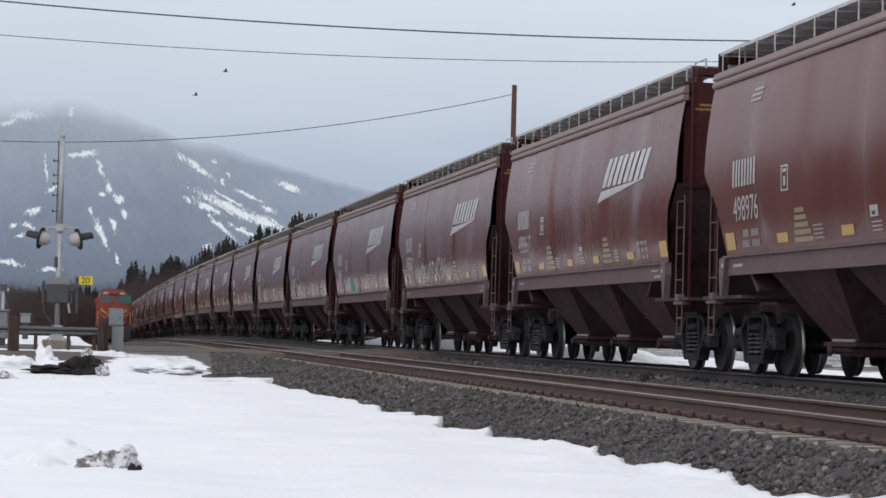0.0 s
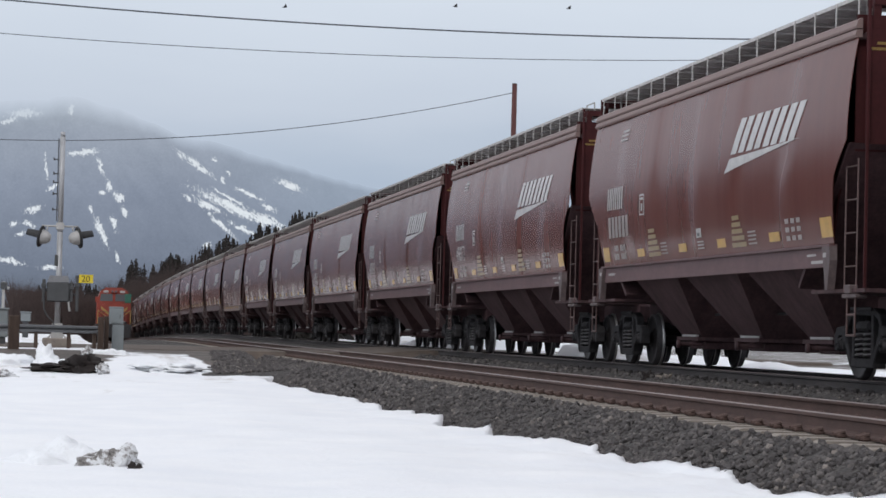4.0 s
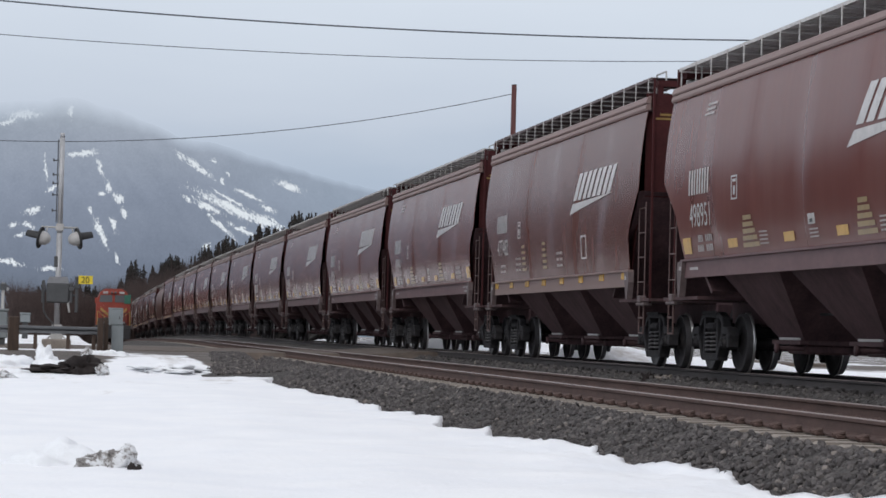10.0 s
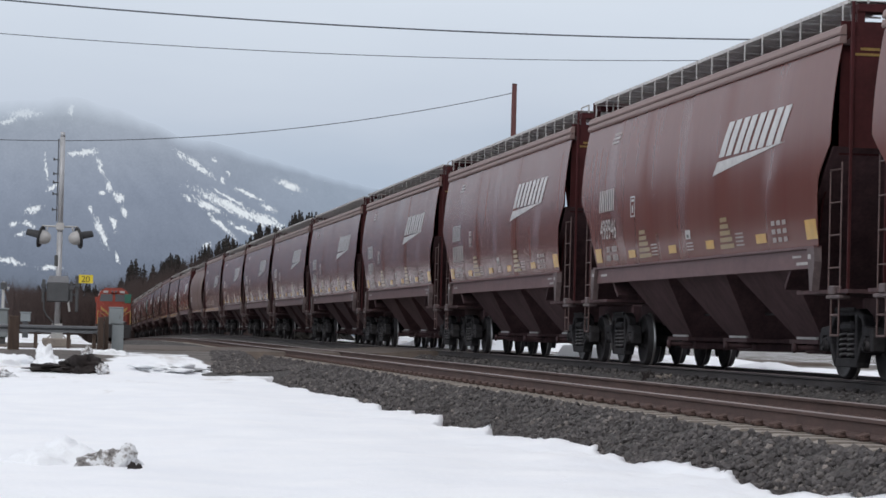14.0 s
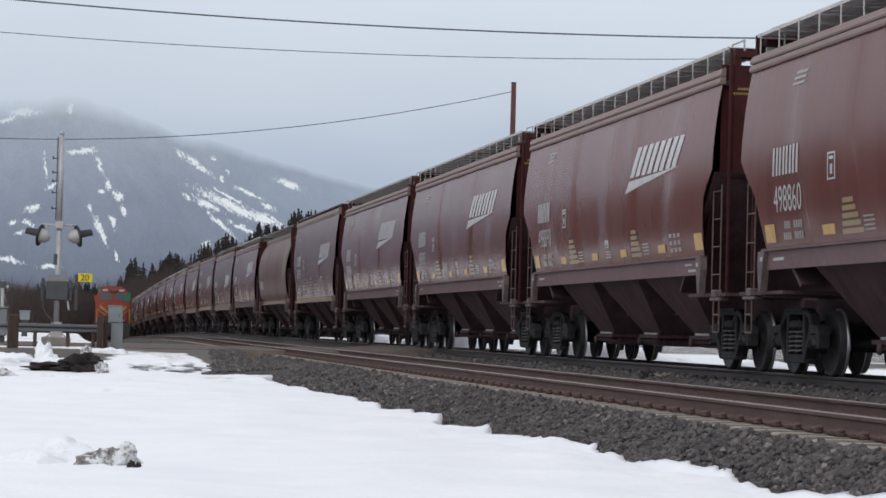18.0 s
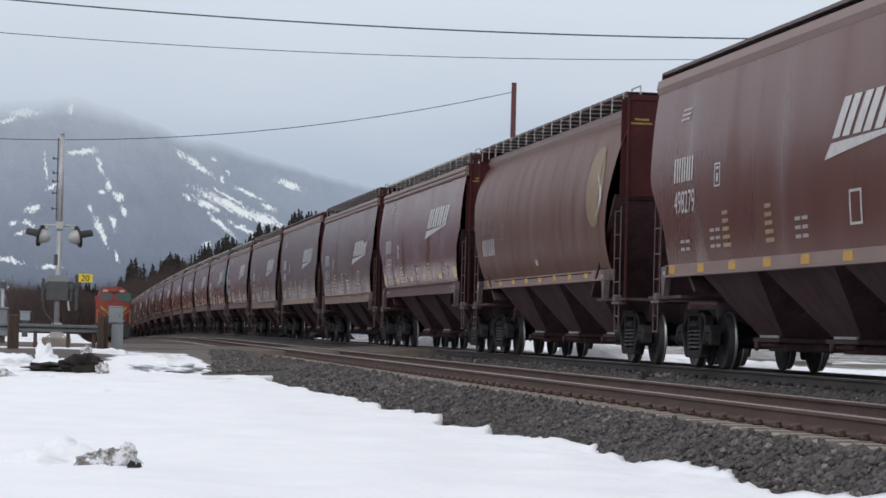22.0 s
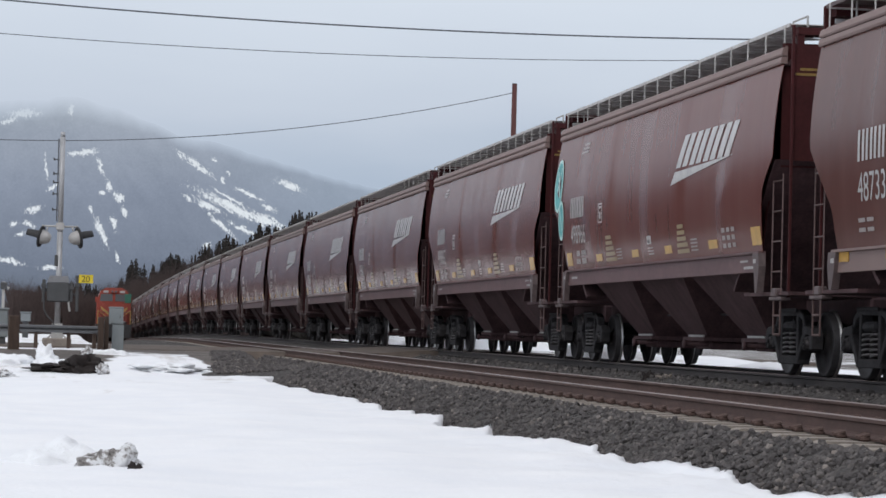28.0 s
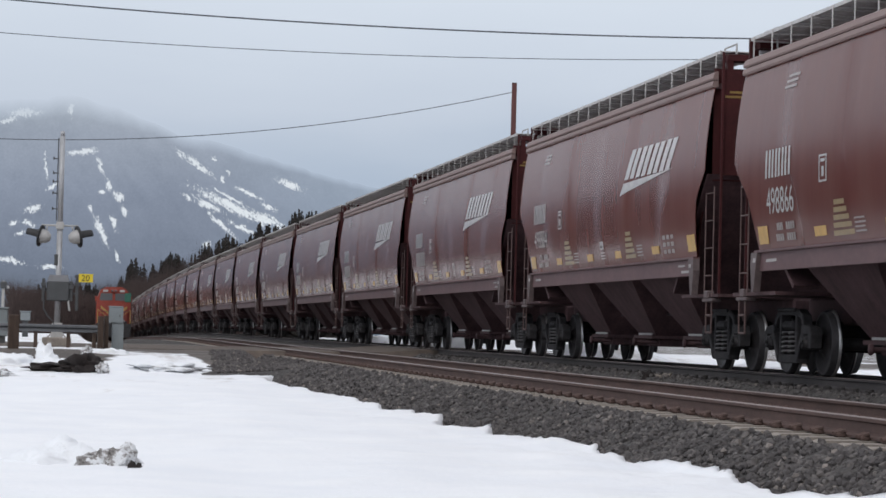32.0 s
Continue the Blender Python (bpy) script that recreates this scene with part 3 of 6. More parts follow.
def style(kind):
    if kind == "round":
        return dict(z=(1.70, 1.95, 2.4, 2.9, 3.4, 3.85, 4.2, 4.42), w=(1.45, 1.54, 1.62, 1.645, 1.60, 1.50, 1.36, 1.22),
                    cut=((1.7, 6.95), (2.2, 7.05), (2.9, 7.3), (3.5, 7.65), (4.42, 7.82)), far=((1.7, 6.7), (2.2, 6.85), (2.9, 7.2), (3.5, 7.6), (4.42, 7.82)),
                    paint="paint_round", top=4.42, lip=0.2)
    if kind == "plain_low":
        return dict(z=(1.66, 2.0, 2.4, 2.9, 3.4, 3.9, 4.3, 4.56), w=(1.54, 1.58, 1.605, 1.62, 1.605, 1.575, 1.53, 1.49),
                    cut=((1.6, 6.95), (2.3, 7.0), (3.05, 7.82), (4.7, 7.82)), far=((1.6, 6.72), (2.2, 6.85), (3.05, 7.82), (4.7, 7.82)), paint="paint_old", top=4.56, lip=0.2)
    if kind == "plain":
        return dict(z=(1.66, 2.0, 2.4, 2.9, 3.4, 3.8, 4.15, 4.38), w=(1.54, 1.58, 1.605, 1.62, 1.60, 1.565, 1.52, 1.48),
                    cut=((1.6, 6.95), (2.3, 7.0), (3.05, 7.82), (4.5, 7.82)), far=((1.6, 6.72), (2.2, 6.85), (3.05, 7.82), (4.5, 7.82)), paint="paint_old", top=4.38, lip=0.2)
    return dict(z=(1.74, 2.0, 2.4, 2.9, 3.3, 3.7, 4.05, 4.33), w=(1.532, 1.582, 1.624, 1.640, 1.628, 1.595, 1.548, 1.50),
                cut=((1.7, 7.05), (2.0, 7.15), (2.6, 7.3), (2.8, 7.5), (3.02, 7.82), (4.5, 7.82)), far=((1.7, 6.72), (2.0, 6.8), (2.5, 7.05), (2.8, 7.5), (3.02, 7.82), (4.5, 7.82)),
                paint="paint", top=4.33, lip=0.28)


def half_width(st, z):
    return float(np.interp(z, st["z"], st["w"]))


def cut_at(st, z, end):
    c = st["far" if end > 0 else "cut"]
    return float(np.interp(z, [p[0] for p in c], [p[1] for p in c]))


def side_sheet(st, sgn):
    """One bulged side of the body, a sheet with thickness."""
    bm = bmesh.new()
    zs = np.linspace(st["z"][0], st["z"][-1], 19)
    us = []
    lap = []
    panels = 6
    for k in range(panels):
        for i in range(6):
            us.append(-1 + 2 * (k + (0.004 + 0.992 * i / 5)) / panels)
            lap.append(0.002 * (k % 2))
    cols = len(us)
    layers = []
    for inset in (0.0, 0.008):
        g = []
        for z in zs:
            row = []
            for i in range(cols):
                u = us[i]
                row.append(bm.verts.new((sgn * (smooth_width(st, z) - lap[i] - inset), u * cut_at(st, z, u), z)))
            g.append(row)
        layers.append(g)
    for g in layers:
        for a, b in zip(g, g[1:]):
            for i in range(cols - 1):
                f = bm.faces.new((a[i], a[i + 1], b[i + 1], b[i]))
                f.smooth = i % 6 != 5
    ring = [(0, i) for i in range(cols)] + [(j, cols - 1) for j in range(1, len(zs))] + [(len(zs) - 1, i) for i in range(cols - 2, -1, -1)] + [(j, 0) for j in range(len(zs) - 2, 0, -1)]
    # the rim has corners of its own, so that the sheet stays flat up to its edge
    rim = [[bm.verts.new(L[a][b].co) for a, b in ring] for L in layers]
    k = len(ring)
    for i in range(k):
        bm.faces.new((rim[0][i], rim[0][(i + 1) % k], rim[1][(i + 1) % k], rim[1][i]))
    bmesh.ops.recalc_face_normals(bm, faces=bm.faces[:])
    out = [f for f in bm.faces if f.smooth and f.normal.x * sgn < 0 and f.calc_center_median().x * sgn > smooth_width(st, f.calc_center_median().z) - 0.006]
    bmesh.ops.reverse_faces(bm, faces=out)
    return bm


def smooth_width(st, z):
    c = st.setdefault("poly", np.polyfit(st["z"], st["w"], 4))
    return float(np.polyval(c, z))


def patch(bm, st, y0, y1, z0, z1, lean=0.0, off=0.008, mat=0, taper=0.0):
    """A painted patch that follows the near side: y falls as one reads along it; lean shears its top forward."""
    k = max(1, int((z1 - z0) / 0.12))
    vs = []
    for i in range(k + 1):
        t = i / k
        z = z0 + (z1 - z0) * t
        s = -lean * (z - z0)
        x = -(smooth_width(st, z) + off)
        ya, yb = y0 + s, y1 + s
        vs.append((bm.verts.new((x, ya, z)), bm.verts.new((x, yb, z))))
    for a, b in zip(vs, vs[1:]):
        f = bm.faces.new((a[0], b[0], b[1], a[1]))
        f.material_index = mat


def outline_patch(bm, st, pts, off=0.008, mat=0):
    vs = [bm.verts.new((-(smooth_width(st, z) + off), y, z)) for y, z in pts]
    f = bm.faces.new(vs)
    f.material_index = mat
    bmesh.ops.triangulate(bm, faces=[f])


def lettering(st, text, y, z, height, width_scale=0.72):
    """Stencilled characters on the near side, from y towards the train's head."""
    cu = bpy.data.curves.new("stencil", "FONT")
    cu.body, cu.size = text, height * 1.38
    tmp = bpy.data.objects.new("stencil", cu)
    me = tmp.to_mesh()
    bm = bmesh.new()
    bm.from_mesh(me)
    tmp.to_mesh_clear()
    bpy.data.objects.remove(tmp)
    for v in bm.verts:
        u, h = v.co.x * width_scale, v.co.y
        zz = z + h
        v.co = Vector((-(smooth_width(st, zz) + 0.009), y - u, zz))
    return bm


def mark_bars(st, y, z, h, count, w, gap, lean=0.0):
    bm = bmesh.new()
    for i in range(count):
        a = y - i * (w + gap)
        patch(bm, st, a, a - w, z, z + h, lean)
    return bm


def logo_mesh(st, y=-2.25, z=3.2, k=1.0):
    """The company mark as plain slanted blocks over a wedge."""
    bm = bmesh.new()
    w, g, h, lean = 0.75 * k, 0.10 * k, 0.50 * k, 0.92
    for i in range(4):
        a = y - i * (w + g)
        for b0, b1, u0, u1 in ((0.0, 1.0, 0.0, 0.40), (0.0, 1.0, 0.54, 0.94)):
            q = -lean * b0 * h
            patch(bm, st, a - u0 * w + q, a - u1 * w + q, z + b0 * h, z + b1 * h, lean)
    outline_patch(bm, st, [(y + 0.05, z - 0.06), (y + 0.32, z - 0.26), (y - 0.6 * k, z - 0.19), (y - 3.5 * k, z + 0.01), (y - 1.6 * k, z - 0.03)])
    return bm


def wheelset_mesh():
    bm = bmesh.new()
    r = 0.457
    for sgn in (-1, 1):
        prof = [(0.685, r + 0.010), (0.690, r + 0.026), (0.712, r + 0.026), (0.724, r), (0.815, r - 0.006), (0.818, r - 0.05), (0.795, r - 0.055),
                (0.775, 0.24), (0.80, 0.14), (0.84, 0.13), (0.84, 0.11)]
        back = [(0.70, 0.11), (0.70, 0.16), (0.745, 0.26), (0.70, r - 0.06), (0.685, r - 0.05)]
        full = [(sgn * a, b) for a, b in back + prof]
        mats = [0] * len(full)
        k = len(back)
        for i in (k + 1, k + 2):
            mats[i] = 1
        lathe(bm, full, 28, "X", mats)
        lathe(bm, [(sgn * 0.84, 0.085), (sgn * 1.10, 0.085), (sgn * 1.115, 0.06)], 12, "X")
        for j in range(3):
            t = j * 2 * math.pi / 3
            rod(bm, (sgn * 1.11, 0.05 * math.cos(t), 0.05 * math.sin(t)), (sgn * 1.13, 0.05 * math.cos(t), 0.05 * math.sin(t)), 0.018, 6)
    rod(bm, (-0.7, 0, 0), (0.7, 0, 0), 0.085, 12)
    me = bpy.data.meshes.new("wheelset")
    bm.to_mesh(me)
    bm.free()
    return me


def sideframe_mesh():
    """A cast three-piece bogie side frame: arched top, pedestal jaws over the bearings, open windows round the springs."""
    bm = bmesh.new()
    bars = [[(-0.78, 0.66), (-0.66, 0.86), (-0.44, 0.94), (0.44, 0.94), (0.66, 0.86), (0.78, 0.66), (0.68, 0.66), (0.58, 0.79), (0.40, 0.85), (-0.40, 0.85), (-0.58, 0.79), (-0.68, 0.66)],
            [(-0.44, 0.28), (-0.42, 0.86), (-0.33, 0.86), (-0.35, 0.28)], [(0.35, 0.28), (0.33, 0.86), (0.42, 0.86), (0.44, 0.28)],
            [(-0.50, 0.17), (-0.52, 0.29), (0.52, 0.29), (0.50, 0.17)]]
    for sg in (-1, 1):
        bars.append([(sg * y, z) for y, z in ((1.13, 0.38), (1.15, 0.58), (1.06, 0.69), (0.68, 0.72), (0.66, 0.62), (0.72, 0.58), (0.74, 0.40), (0.79, 0.40), (0.80, 0.58), (0.98, 0.58), (1.00, 0.38))])
        bars.append([(sg * y, z) for y, z in ((0.79, 0.60), (0.70, 0.64), (0.42, 0.29), (0.46, 0.17))])
    for i, b in enumerate(bars):
        prism(bm, b, -0.070 - 0.004 * i, 0.070 + 0.004 * i, "X")
    for sg in (-1, 1):
        y = sg * 0.89
        box(bm, -0.10, 0.09, y - 0.08, y + 0.08, 0.44, 0.57, 0.03)
        rod(bm, (-0.13, y, 0.457), (0.0, y, 0.457), 0.08, 12)
        # flanges that stand out along the top arch
        box(bm, -0.115, -0.09, sg * 0.22 - 0.22, sg * 0.22 + 0.22, 0.90, 0.955, 0.008)
    bmesh.ops.bevel(bm, geom=[e for e in bm.edges if e.calc_length() > 0.09], offset=0.012, segments=1, affect="EDGES", profile=0.5)
    me = bpy.data.meshes.new("side_frame")
    bm.to_mesh(me)
    bm.free()
    return me


def coil(bm, cx, cy, z0, z1, radius, wire_r, turns):
    """One helical spring of round bar."""
    rings, n = [], int(turns * 12)
    for i in range(n + 1):
        t = i / n
        a = t * turns * 2 * math.pi
        d = Vector((math.cos(a), math.sin(a), 0))
        c = Vector((cx, cy, z0 + (z1 - z0) * t)) + d * radius
        rings.append([bm.verts.new(c + d * wire_r * math.cos(p) + Vector((0, 0, wire_r * math.sin(p)))) for p in (0, 1.256, 2.513, 3.770, 5.026)])
    for A, B in zip(rings, rings[1:]):
        for i in range(5):
            bm.faces.new((A[i], A[(i + 1) % 5], B[(i + 1) % 5], B[i])).smooth = True


def spring_mesh():
    bm = bmesh.new()
    for cy in (-0.17, 0.17):
        coil(bm, 0.0, cy, 0.30, 0.63, 0.085, 0.020, 5)
    me = bpy.data.meshes.new("spring_nest")
    bm.to_mesh(me)
    bm.free()
    return me


WHEELSET, SIDEFRAME, SPRINGS = wheelset_mesh(), sideframe_mesh(), spring_mesh()
AXLE, TRUCK_Y = 0.89, 6.84


def add_truck(car, y):
    bm = bmesh.new()
    box(bm, -0.86, 0.86, -0.2, 0.2, 0.46, 0.74, 0.03)
    box(bm, -1.08, 1.08, -0.27, 0.27, 0.64, 0.77, 0.04)
    box(bm, -0.95, 0.95, -0.62, -0.50, 0.34, 0.46, 0.02)
    box(bm, -0.95, 0.95, 0.50, 0.62, 0.34, 0.46, 0.02)
    rod(bm, (0, 0, 0.66), (0, 0, 0.80), 0.2, 16)
    truck = part("bogie", bm, "truck", car, at=pose(0, y, 0))
    for sgn in (-1, 1):
        put("side_frame", SIDEFRAME, "truck", truck, at=pose(sgn * 0.985, 0, 0))
        put("spring_nest", SPRINGS, "spring", truck, at=pose(sgn * 1.0, 0, 0))
    for sgn in (-1, 1):
        put("wheelset", WHEELSET, ("wheel", "tread"), truck, at=pose(0, sgn * AXLE, 0.457))
    return truck


def hopper_mesh(y0, y1, yc, top, w):
    """One pyramid hopper below the body, from the floor line to its outlet."""
    bm = bmesh.new()
    a = [bm.verts.new(p) for p in ((-w, y0, top), (w, y0, top), (w, y1, top), (-w, y1, top))]
    b = [bm.verts.new(p) for p in ((-0.62, yc - 0.62, 0.52), (0.62, yc - 0.62, 0.52), (0.62, yc + 0.62, 0.52), (-0.62, yc + 0.62, 0.52))]
    for i in range(4):
        bm.faces.new((a[i], a[(i + 1) % 4], b[(i + 1) % 4], b[i]))
    bm.faces.new(a[::-1])
    bm.faces.new(b)
    bmesh.ops.recalc_face_normals(bm, faces=bm.faces[:])
    return bm


def build_car(kind, label):
    st = style(kind)
    car = thing("hopper_car", label, "grain hopper car", group="cars of the grain train")
    zb, zt = st["z"][0], st["top"]
    for sgn in (-1, 1):
        part("side_sheet", side_sheet(st, sgn), st["paint"], car)
    # side sill with a lip, and its bracket ends
    for sgn in (-1, 1):
        bm = bmesh.new()
        w = half_width(st, zb)
        if kind in ("standard", "plain"):
            pts = [(w - 0.06, zb - 0.28), (w + 0.005, zb - 0.28), (w + 0.005, zb - 0.03), (w + 0.05, zb - 0.02), (w + 0.05, zb + 0.012), (w - 0.06, zb + 0.012)]
        else:
            pts = [(w - 0.06, zb - 0.20), (w + 0.06, zb - 0.20), (w + 0.06, zb - 0.17), (w + 0.012, zb - 0.16), (w + 0.012, zb), (w - 0.06, zb)]
        prism(bm, [(sgn * x, z) for x, z in pts], -7.0, 6.85, "Y")
        part("side_sill", bm, "sill" if kind == "standard" else "eave", car, "" if kind == "standard" else "dusty pale side sill")
    # roof with a trough, and the eave moulding
    bm = bmesh.new()
    we = st["w"][-1]
    prism(bm, [(-we, zt - 0.02), (-we + 0.25, zt + 0.17), (-0.45, zt + 0.33), (0.45, zt + 0.33), (we - 0.25, zt + 0.17), (we, zt - 0.02)], -7.80, 7.80, "Y")
    part("roof", bm, "under", car)
    for sgn in (-1, 1):
        bm = bmesh.new()
        if kind in ("standard", "plain"):
            for pts in ([(we - 0.05, zt + 0.0), (we + 0.030, zt + 0.0), (we + 0.045, zt + 0.03), (we + 0.030, zt + 0.095), (we - 0.05, zt + 0.10)],
                        [(we - 0.05, zt + 0.11), (we + 0.025, zt + 0.115), (we + 0.038, zt + 0.14), (we + 0.012, zt + 0.215), (we - 0.03, zt + 0.245), (we - 0.05, zt + 0.24)]):
                prism(bm, [(sgn * x, z) for x, z in pts], -7.815, 7.815, "Y")
        else:
            pts = [(sgn * (we + 0.01), zt - 0.04), (sgn * (we + 0.05), zt + 0.06), (sgn * (we + 0.02), zt + 0.19), (sgn * (we - 0.12), zt + 0.24), (sgn * (we - 0.12), zt - 0.04)]
            prism(bm, pts, -7.83, 7.83, "Y")
        part("eave_moulding", bm, "eave", car)
    # hatch covers along the middle
    bm = bmesh.new()
    prism(bm, [(-0.38, zt + 0.335), (-0.34, zt + 0.43), (0.34, zt + 0.43), (0.38, zt + 0.335)], -7.2, 7.2, "Y")
    part("hatch_cover", bm, "under", car)
    # running boards
    zw = zt + (0.34 if kind == "plain_low" else 0.42 if kind == "round" else 0.56)
    for sgn in (-1, 1):
        bm = bmesh.new()
        for i in range(5):
            x = sgn * (0.735 + 0.154 * i)
            box(bm, x - 0.073, x + 0.073, -7.8, 7.8, zw - 0.012, zw)
        for i in range(17):
            y = -7.6 + 15.2 * i / 16
            box(bm, min(sgn * 0.66, sgn * 1.42), max(sgn * 0.66, sgn * 1.42), y - 0.012, y + 0.012, zw - 0.024, zw - 0.013)
        box(bm, sgn * 1.42 - 0.012, sgn * 1.42 + 0.012, -7.8, 7.8, zw - 0.045, zw + 0.004)
        part("running_board", bm, "platform" if kind in ("plain_low", "round", "plain") else "grate", car)
    if kind != "plain_low":
        for i in range(17):
            y = -7.6 + 15.2 * i / 16
            bm = bmesh.new()
            box(bm, -1.445, -1.433, y - 0.016, y + 0.016, zt + 0.12, zw)
            box(bm, -1.432, -0.62, y - 0.012, y + 0.012, zw - 0.075, zw - 0.05)
            part("board_support", bm, "grate", car)
        bm = bmesh.new()
        for y in (-7.6, 0, 7.6):
            box(bm, 1.415, 1.445, y - 0.02, y + 0.02, zt + 0.12, zw)
        box(bm, 1.40, 1.44, -7.6, 7.6, zw - 0.07, zw - 0.03)
        part("far_board_rail", bm, "under" if kind == "round" else "grate", car)
    # ends
    for e in (-1, 1):
        bm = bmesh.new()
        ye = 7.93 * e
        ya, yb = sorted((ye, ye - 0.05 * e))
        box(bm, -1.42, 1.42, ya, yb, 2.98, min(zt + 0.26, zw - 0.1))
        yc, yd = sorted((7.66 * e, 7.70 * e))
        bm2 = bmesh.new()
        box(bm2, -1.485, 1.485, yc, yd, 2.9, min(zt + 0.30, zw - 0.08))
        part("end_bulkhead", bm2, "end", car)
        for x in (-0.6, 0.6):
            box(bm, x - 0.05, x + 0.05, min(ye, ye + 0.05 * e), max(ye, ye + 0.05 * e), 2.98, zt + 0.1)
        bm2 = bmesh.new()
        box(bm2, -1.34, 1.34, min(ye - 0.3 * e, ye + 0.02 * e), max(ye - 0.3 * e, ye + 0.02 * e), zw - 0.16, zw - 0.06)
        for x in (-1.3, 1.3):
            box(bm2, x - 0.05, x + 0.05, ya - 0.004, yb + 0.004, zt + 0.1, zw - 0.14)
        part("end_top_beam", bm2, "end", car)
        panel = part("end_panel", bm, "end", car)
        bm = bmesh.new()
        for k, (a, b) in enumerate(((-1.30, -1.04), (-1.37, -0.98))):
            y0 = ye + 0.004 * e
            box(bm, a, b, min(y0, y0 + 0.004 * e), max(y0, y0 + 0.004 * e), zt - 0.10 - 0.07 * k, zt - 0.065 - 0.07 * k)
        part("caution_stencil", bm, "stencil", panel)
        bm = bmesh.new()
        v = [bm.verts.new(p) for p in ((-1.585, 7.80 * e, 3.0), (1.585, 7.80 * e, 3.0), (1.46, 5.3 * e, 1.2), (-1.46, 5.3 * e, 1.2),
                                       (-1.585, 7.72 * e, 3.0), (1.585, 7.72 * e, 3.0), (1.46, 5.24 * e, 1.24), (-1.46, 5.24 * e, 1.24))]
        for q in ((0, 1, 2, 3), (7, 6, 5, 4), (0, 3, 7, 4), (1, 5, 6, 2), (0, 4, 5, 1), (3, 2, 6, 7)):
            bm.faces.new([v[i] for i in q])
        bmesh.ops.recalc_face_normals(bm, faces=bm.faces[:])
        part("end_slope_sheet", bm, "under", car)
        for sgn in (-1, 1):
            bm = bmesh.new()
            prism(bm, [(5.6 * e, 1.44), (6.72 * e, 1.62), (6.95 * e, 2.35), (7.42 * e, 2.86), (7.60 * e, 3.0), (5.6 * e, 3.0)], sgn * 1.44, sgn * 1.46, "X")
            part("end_gusset", bm, "end", car)
        # end platform, shear plate and stub sill
        bm = bmesh.new()
        ya, yb = sorted((5.2 * e, 8.28 * e))
        box(bm, -0.33, 0.33, ya, yb, 0.72, 1.12, 0.03)
        ya, yb = sorted((6.0 * e, 8.25 * e))
        box(bm, -1.5, 1.5, ya, yb, 1.12, 1.17)
        part("end_platform", bm, "under", car)
        for sgn in (-1, 1):
            bm = bmesh.new()
            yk = 6.72 if e > 0 else 6.85
            prism(bm, [((yk - 0.1) * e, zb - 0.02), ((yk + 0.22) * e, zb - 0.02), ((yk + 0.25) * e, zb - 0.2), ((yk + 0.16) * e, 1.16), ((yk + 0.06) * e, 1.16), ((yk - 0.02) * e, zb - 0.28)], sgn * 1.50, sgn * 1.60, "X")
            bracket = part("jacking_bracket", bm, "platform", car)
            if sgn < 0:
                bm = bmesh.new()
                box(bm, -1.607, -1.602, (yk + 0.03) * e - 0.06, (yk + 0.03) * e + 0.06, zb - 0.16, zb - 0.10)
                part("bracket_stencil", bm, "white", bracket)
            bm = bmesh.new()
            box(bm, sgn * 1.42 - 0.02, sgn * 1.42 + 0.02, (7.99 if e < 0 else 7.86) * e - 0.02, (7.99 if e < 0 else 7.86) * e + 0.02, 1.1, (zw - 0.04 if e < 0 else zt - 1.45), 0.006)
            part("corner_post", bm, "end", car)
            bm = bmesh.new()
            yl, yo = (-7.42, -7.90) if e < 0 else (7.46, 7.88)
            rod(bm, (sgn * 1.50, yl, 1.12), (sgn * 1.50, yl, 2.8), 0.011, 6)
            rod(bm, (sgn * 1.50, yo, 1.12), (sgn * 1.50, yo, 2.8), 0.011, 6)
            for i in range(4):
                z = 1.45 + i * 0.42
                rod(bm, (sgn * 1.50, yl, z), (sgn * 1.50, yo, z), 0.012, 6)
            part("ladder", bm, "handrail", car)
            bm = bmesh.new()
            ya, yb = sorted((7.40 * e, 7.98 * e))
            box(bm, min(sgn * 1.38, sgn * 1.53), max(sgn * 1.38, sgn * 1.53), ya, yb, 1.05, 1.10, 0.01)
            ya, yb = sorted((7.52 * e, 7.74 * e))
            box(bm, min(sgn * 1.42, sgn * 1.54), max(sgn * 1.42, sgn * 1.54), ya, yb, 1.10, 1.22, 0.015)
            part("corner_platform", bm, "platform", car)
            bm = bmesh.new()
            for yy in (7.55 * e, 7.88 * e):
                rod(bm, (sgn * 1.50, yy, 1.10), (sgn * 1.50, yy, 0.58), 0.013, 6)
            for zz in (0.58, 0.84):
                rod(bm, (sgn * 1.50, 7.55 * e, zz), (sgn * 1.50, 7.88 * e, zz), 0.016, 6)
            part("stirrup_step", bm, "handrail", car)
        if e > 0:
            bm = bmesh.new()
            box(bm, -1.43, -1.37, 7.86, 7.92, zt + 0.1, zw, 0.006)
            box(bm, -1.40, 1.40, 7.86, 7.92, zw - 0.12, zw, 0.006)
            part("roof_end_frame", bm, "end", car)
            # pale plate added for the bright strip across the roof end
            bm = bmesh.new()
            box(bm, -1.30, 1.30, 7.80, 7.83, zw - 0.28, zw - 0.17, 0.006)
            part("crossover_fascia", bm, "pale", car, "pale grey bar across the roof end")
        for sgn in (-1, 1):
            bm = bmesh.new()
            rod(bm, (sgn * 1.2, 7.2 * e, zt + 0.2), (sgn * 1.2, 7.2 * e, zw + 0.10), 0.015, 6)
            rod(bm, (sgn * 1.2, 7.9 * e, zw - 0.11), (sgn * 1.2, 7.9 * e, zw + 0.10), 0.015, 6)
            rod(bm, (sgn * 1.2, 7.2 * e, zw + 0.10), (sgn * 1.2, 7.9 * e, zw + 0.10), 0.015, 6)
